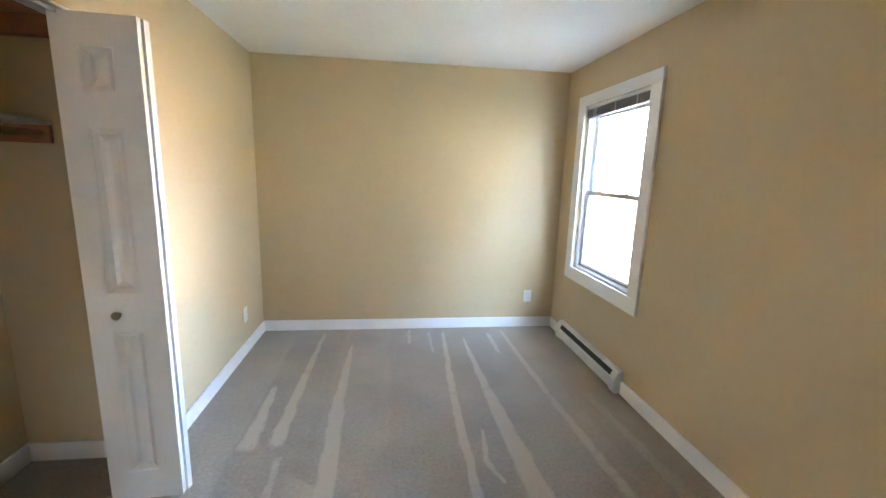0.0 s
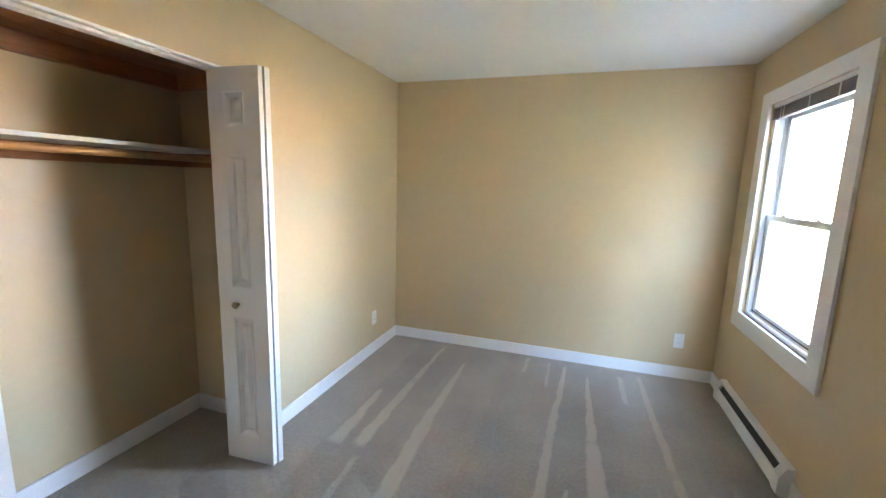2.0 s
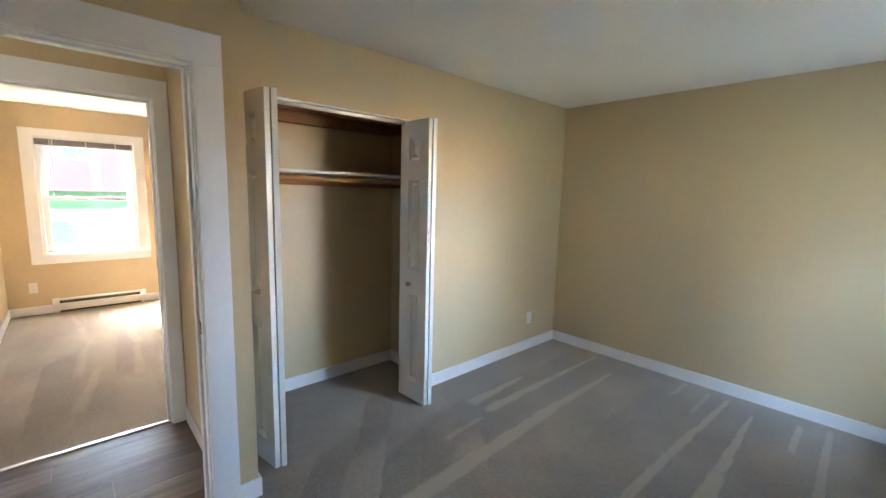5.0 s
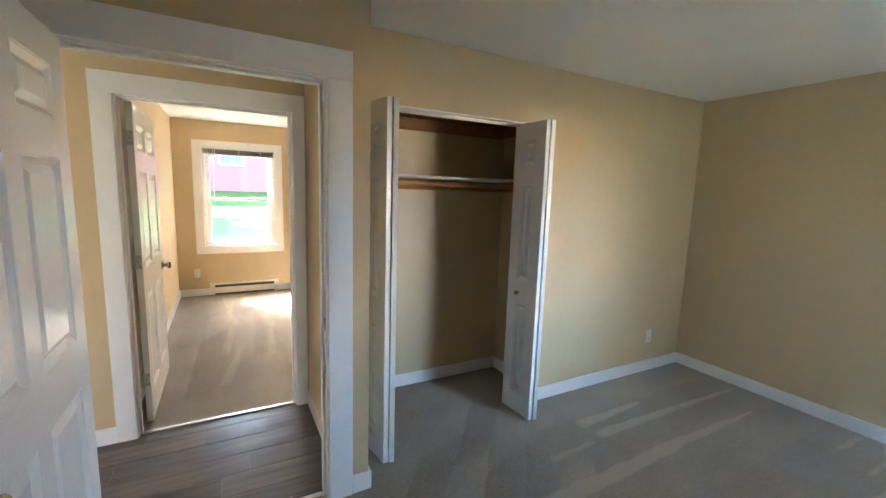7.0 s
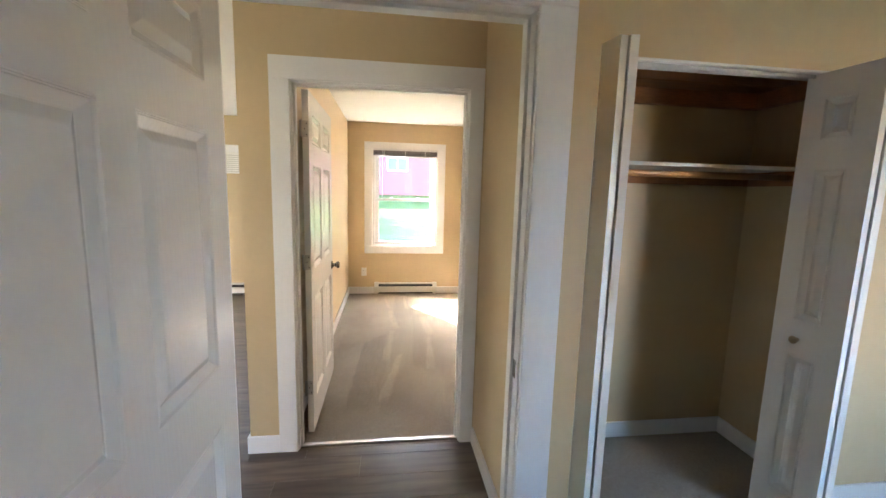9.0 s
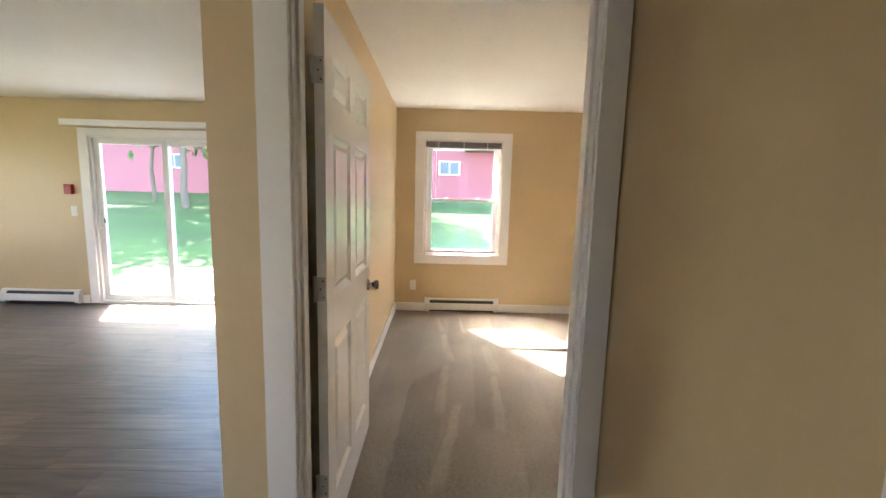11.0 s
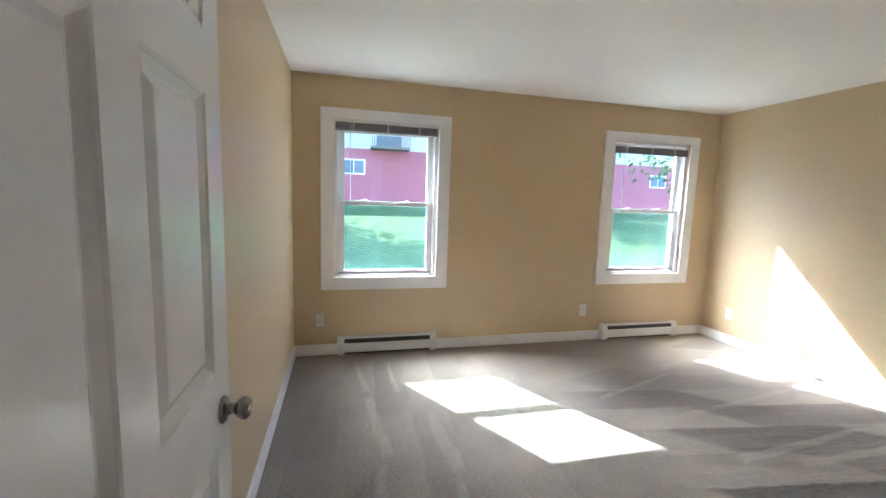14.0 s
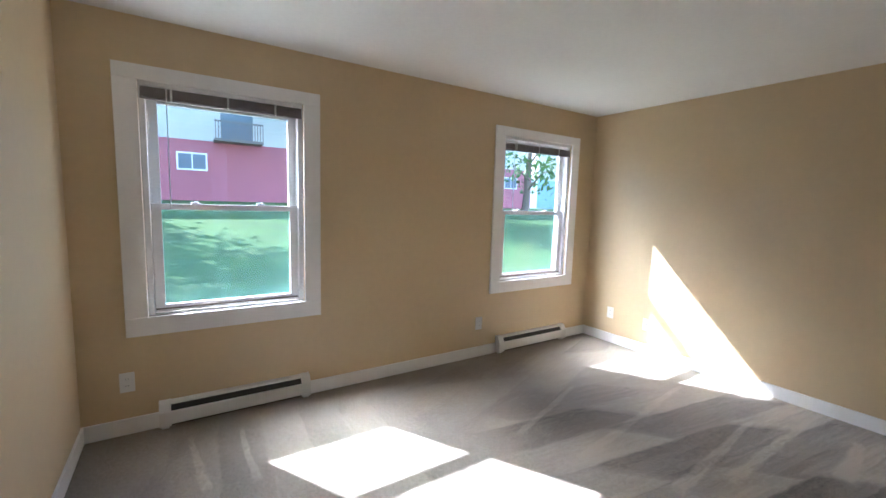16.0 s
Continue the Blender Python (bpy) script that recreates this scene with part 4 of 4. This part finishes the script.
def block_of_flats(m, length, lower, label, windows, balconies):
    """A block of flats: coloured ground floor, pale upper floors, shingled roof; its front is local y = 0, facing +y.
    The unseen third storey is added to lengthen its shadow.
    """
    root = thing("apartment_building", m, label, "building")
    part("ground_storey_wall", box((0, -9, -1.5), (length, 0, 3.4)), lower, root)
    # carried up an extra, unseen storey so that its shadow covers the far lawn
    part("upper_storey_wall", box((0, -9, 3.4), (length, -0.03, 8.8)), PALE_SIDING, root, "pale upper storey, raised out of view to shade the lawn")
    bm = bmesh.new()
    for i in range(20):
        add_box(bm, (0, -0.02, 3.42 + i * 0.27), (length, 0.02 - 0.012, 3.42 + i * 0.27 + 0.02))
    part("siding", bm, PALE_SIDING, root)
    bm = bmesh.new()
    a = [bm.verts.new(p) for p in ((-0.5, 0.6, 8.75), (-0.5, -9.6, 8.75), (-0.5, -4.5, 10.9))]
    b = [bm.verts.new((length + 0.5, v.co.y, v.co.z)) for v in a]
    bm.faces.new(a)
    bm.faces.new(b[::-1])
    for i in range(3):
        k = (i + 1) % 3
        bm.faces.new((a[i], a[k], b[k], b[i]))
    part("roof", bm, ROOF, root, "dark shingled roof")
    for u, z in windows:
        far_window(root, u, z, 1.5, 1.0)
    for u in balconies:
        bal = part("balcony", box((u, -0.1, 3.35), (u + 2.5, 1.2, 3.5), 0.01), DECK, root, "weathered wooden balcony")
        bm = bmesh.new()
        add_box(bm, (u, 1.1, 4.4), (u + 2.5, 1.18, 4.48))
        for i in range(18):
            add_box(bm, (u + i * 0.143, 1.12, 3.5), (u + i * 0.143 + 0.04, 1.16, 4.4))
        part("railing", bm, DECK, bal)
        part("balcony_door", box((u + 0.4, -0.04, 3.5), (u + 2.1, 0.03, 5.5), 0.01), FAR_GLASS, bal)
    return root


# local x runs along -y, so that the front faces east
east = Matrix.Translation((-30, 27.0, 1.2)) @ Matrix.Rotation(radians(-90), 4, "Z")
block_of_flats(east, 62, RED_SIDING, "apartment block with red lower wall, unseen top storey added for its shadow", [(27 - y, 1.7) for y in (0.57, 19.5, 24.5, -10.5, -18.75, -28)] + [(27 - y, 4.1) for y in (8, -6, 16, -24)], [27 - 4.15, 27 - 14.5, 27 + 12.5])
blue = Matrix.Translation((-38, 62, 1.2)) @ Matrix.Rotation(radians(-90), 4, "Z")
block_of_flats(blue, 26, BLUE_SIDING, "apartment block with pale blue lower wall", [(5, 1.6), (12, 1.6), (20, 1.6)], [15])
west = Matrix.Translation((26, -30, GROUND)) @ Matrix.Rotation(radians(90), 4, "Z")
block_of_flats(west, 80, PALE_SIDING, "pale apartment block across the bright yard, with an added top storey", [(x, 1.4) for x in (8, 20, 30, 36, 44, 55)], [24, 40])


def tree(x, y, z, height, spread, seed, label, lean=(0.3, 0.2), leaves=5000, bare=0.42, trunk_r=0.17):
    """A tapered trunk with limbs and a crown of many small leaf clumps."""
    rng = random.Random(seed)
    root = thing("tree", Matrix.Translation((x, y, z)), label, "tree", "yard trees")
    bm = bmesh.new()

    def limb(path, r0, r1):
        rings = []
        for i, p in enumerate(path):
            r = r0 + (r1 - r0) * i / (len(path) - 1)
            rings.append([bm.verts.new(p + Vector((r * math.cos(a), r * math.sin(a), 0))) for a in [k * math.pi / 4 for k in range(8)]])
        for a, b in zip(rings, rings[1:]):
            for k in range(8):
                bm.faces.new((a[k], a[(k + 1) % 8], b[(k + 1) % 8], b[k]))

    trunk = [Vector((lean[0] * t + rng.uniform(-0.06, 0.06), lean[1] * t + rng.uniform(-0.06, 0.06), -0.3 + (height * 0.86 + 0.3) * t)) for t in [i / 8 for i in range(9)]]
    limb(trunk, trunk_r, trunk_r * 0.2)
    tips = []
    for i in range(13):
        t = bare + (0.97 - bare) * i / 12
        base = trunk[min(8, int(t * 8))]
        a = i * 2.4 + rng.uniform(-0.4, 0.4)
        reach = spread * (1.05 - 0.7 * abs(t - 0.62)) * rng.uniform(0.75, 1.1)
        end = base + Vector((math.cos(a) * reach, math.sin(a) * reach, rng.uniform(0.25, 0.55) * reach))
        mid = (base + end) / 2 + Vector((0, 0, 0.12 * reach))
        limb([base, mid, end], trunk_r * 0.34, 0.02)
        tips += [end, (mid + end) / 2, mid]
    part("trunk", bm, BARK, root)
    verts, faces = [], []
    for i in range(leaves):
        tip = tips[rng.randrange(len(tips))]
        c = tip + Vector((rng.gauss(0, 1), rng.gauss(0, 1), rng.gauss(0, 0.75))) * spread * 0.22
        s = rng.uniform(0.12, 0.30)
        q = Euler((rng.uniform(0, 6.3), rng.uniform(0, 6.3), rng.uniform(0, 6.3))).to_matrix()
        k = len(verts)
        verts += [c + q @ Vector(p) * s for p in ((-1, 0, 0), (0, -0.5, 0.12), (1.1, 0, 0), (0, 0.5, 0.12))]
        faces.append((k, k + 1, k + 2, k + 3))
    me = bpy.data.meshes.new("crown")
    me.from_pydata(verts, [], faces)
    me.materials.append(LEAF)
    crown = new("crown", me)
    crown.parent = root
    crown["kind"] = "stuff"
    return root


tree(-22.5, -15.2, 0.74, 9.0, 3.0, 3, "slender yard tree with a pale trunk", trunk_r=0.12)
tree(-24.0, 20.5, 0.86, 8.5, 3.4, 5, "sparse yard tree beside the red building", trunk_r=0.28, bare=0.3, leaves=900)
# added trees: crowns above the view, placed to dapple the lawn with shade
tree(-18.5, -4.0, 0.46, 10.5, 3.8, 8, "tall tree with a high crown, added to shade the lawn", bare=0.6, leaves=2600)
tree(-24.0, -8.0, 0.86, 10.5, 4.0, 9, "tall tree with a high crown, added to shade the lawn", bare=0.6, leaves=2600)
tree(-21.0, 9.0, 0.64, 10.0, 3.6, 12, "tall tree with a high crown, added to shade the lawn", bare=0.6, leaves=2600)
tree(-20.0, -12.0, 0.57, 10.0, 3.6, 23, "tall tree with a high crown, added to shade the lawn", bare=0.6, leaves=2600)
tree(-26.5, 8.0, 1.0, 10.0, 3.6, 25, "tall tree with a high crown, added to shade the lawn", bare=0.6, leaves=2600)

# ---- vinyl planks of hall and living room ----
PW, PL = 0.178, 1.22
rng = random.Random(7)
plank_floor = thing("vinyl_floor", None, "dark grey-brown wood-look vinyl plank floor", "floor", kind="structure")
meshes = {}


def plank(x0, y0, x1, y1):
    if x1 - x0 < 0.02 or y1 - y0 < 0.02:
        return
    key = (round(x1 - x0, 3), round(y1 - y0, 3))
    if key not in meshes:
        bm = bmesh.new()
        a, b = key[0] / 2 - 0.0006, key[1] / 2 - 0.0006
        low = [bm.verts.new((sx * a, sy * b, -0.006)) for sx, sy in ((-1, -1), (1, -1), (1, 1), (-1, 1))]
        mid = [bm.verts.new((sx * a, sy * b, -0.0006)) for sx, sy in ((-1, -1), (1, -1), (1, 1), (-1, 1))]
        top_ = [bm.verts.new((sx * (a - 0.0007), sy * (b - 0.0007), 0.0)) for sx, sy in ((-1, -1), (1, -1), (1, 1), (-1, 1))]
        for p, q in ((low, mid), (mid, top_)):
            for i in range(4):
                bm.faces.new((p[i], p[(i + 1) % 4], q[(i + 1) % 4], q[i]))
        bm.faces.new(top_)
        bm.normal_update()
        me = bpy.data.meshes.new("plank")
        bm.to_mesh(me)
        bm.free()
        me.materials.append(PLANK)
        meshes[key] = me
    ob = new("plank", meshes[key])
    ob.location = ((x0 + x1) / 2, (y0 + y1) / 2, -0.004)
    ob.parent = plank_floor


row = 0
x = WEST
while x < 1.0:
    x1 = x + PW
    hall = x1 > HALL_W and x < DOORWALL - 0.04
    north = HALL_N if hall else HALLCORNER
    y = -6.6 + (rng.uniform(0.2, 1.0) * PL) - PL
    while y < north:
        a, b = max(y, -6.6), min(y + PL, north)
        if b > HALLCORNER and a < HALLCORNER and not (x >= HALL_W and x1 <= HALL_E):
            # boards that meet a wall's end are cut to the hall's width
            plank(x, a, x1, HALLCORNER)
            plank(max(x, HALL_W), HALLCORNER, min(x1, HALL_E), b)
        elif a >= HALLCORNER:
            plank(max(x, HALL_W), a, min(x1, HALL_E), b)
        else:
            plank(x, a, x1, b)
        y += PL
    x = x1
plank(HALL_E, D1[0] + 0.012, -0.93, D1[1] - 0.012)
plank(-1.945, D2[0] + 0.012, HALL_W, D2[1] - 0.012)
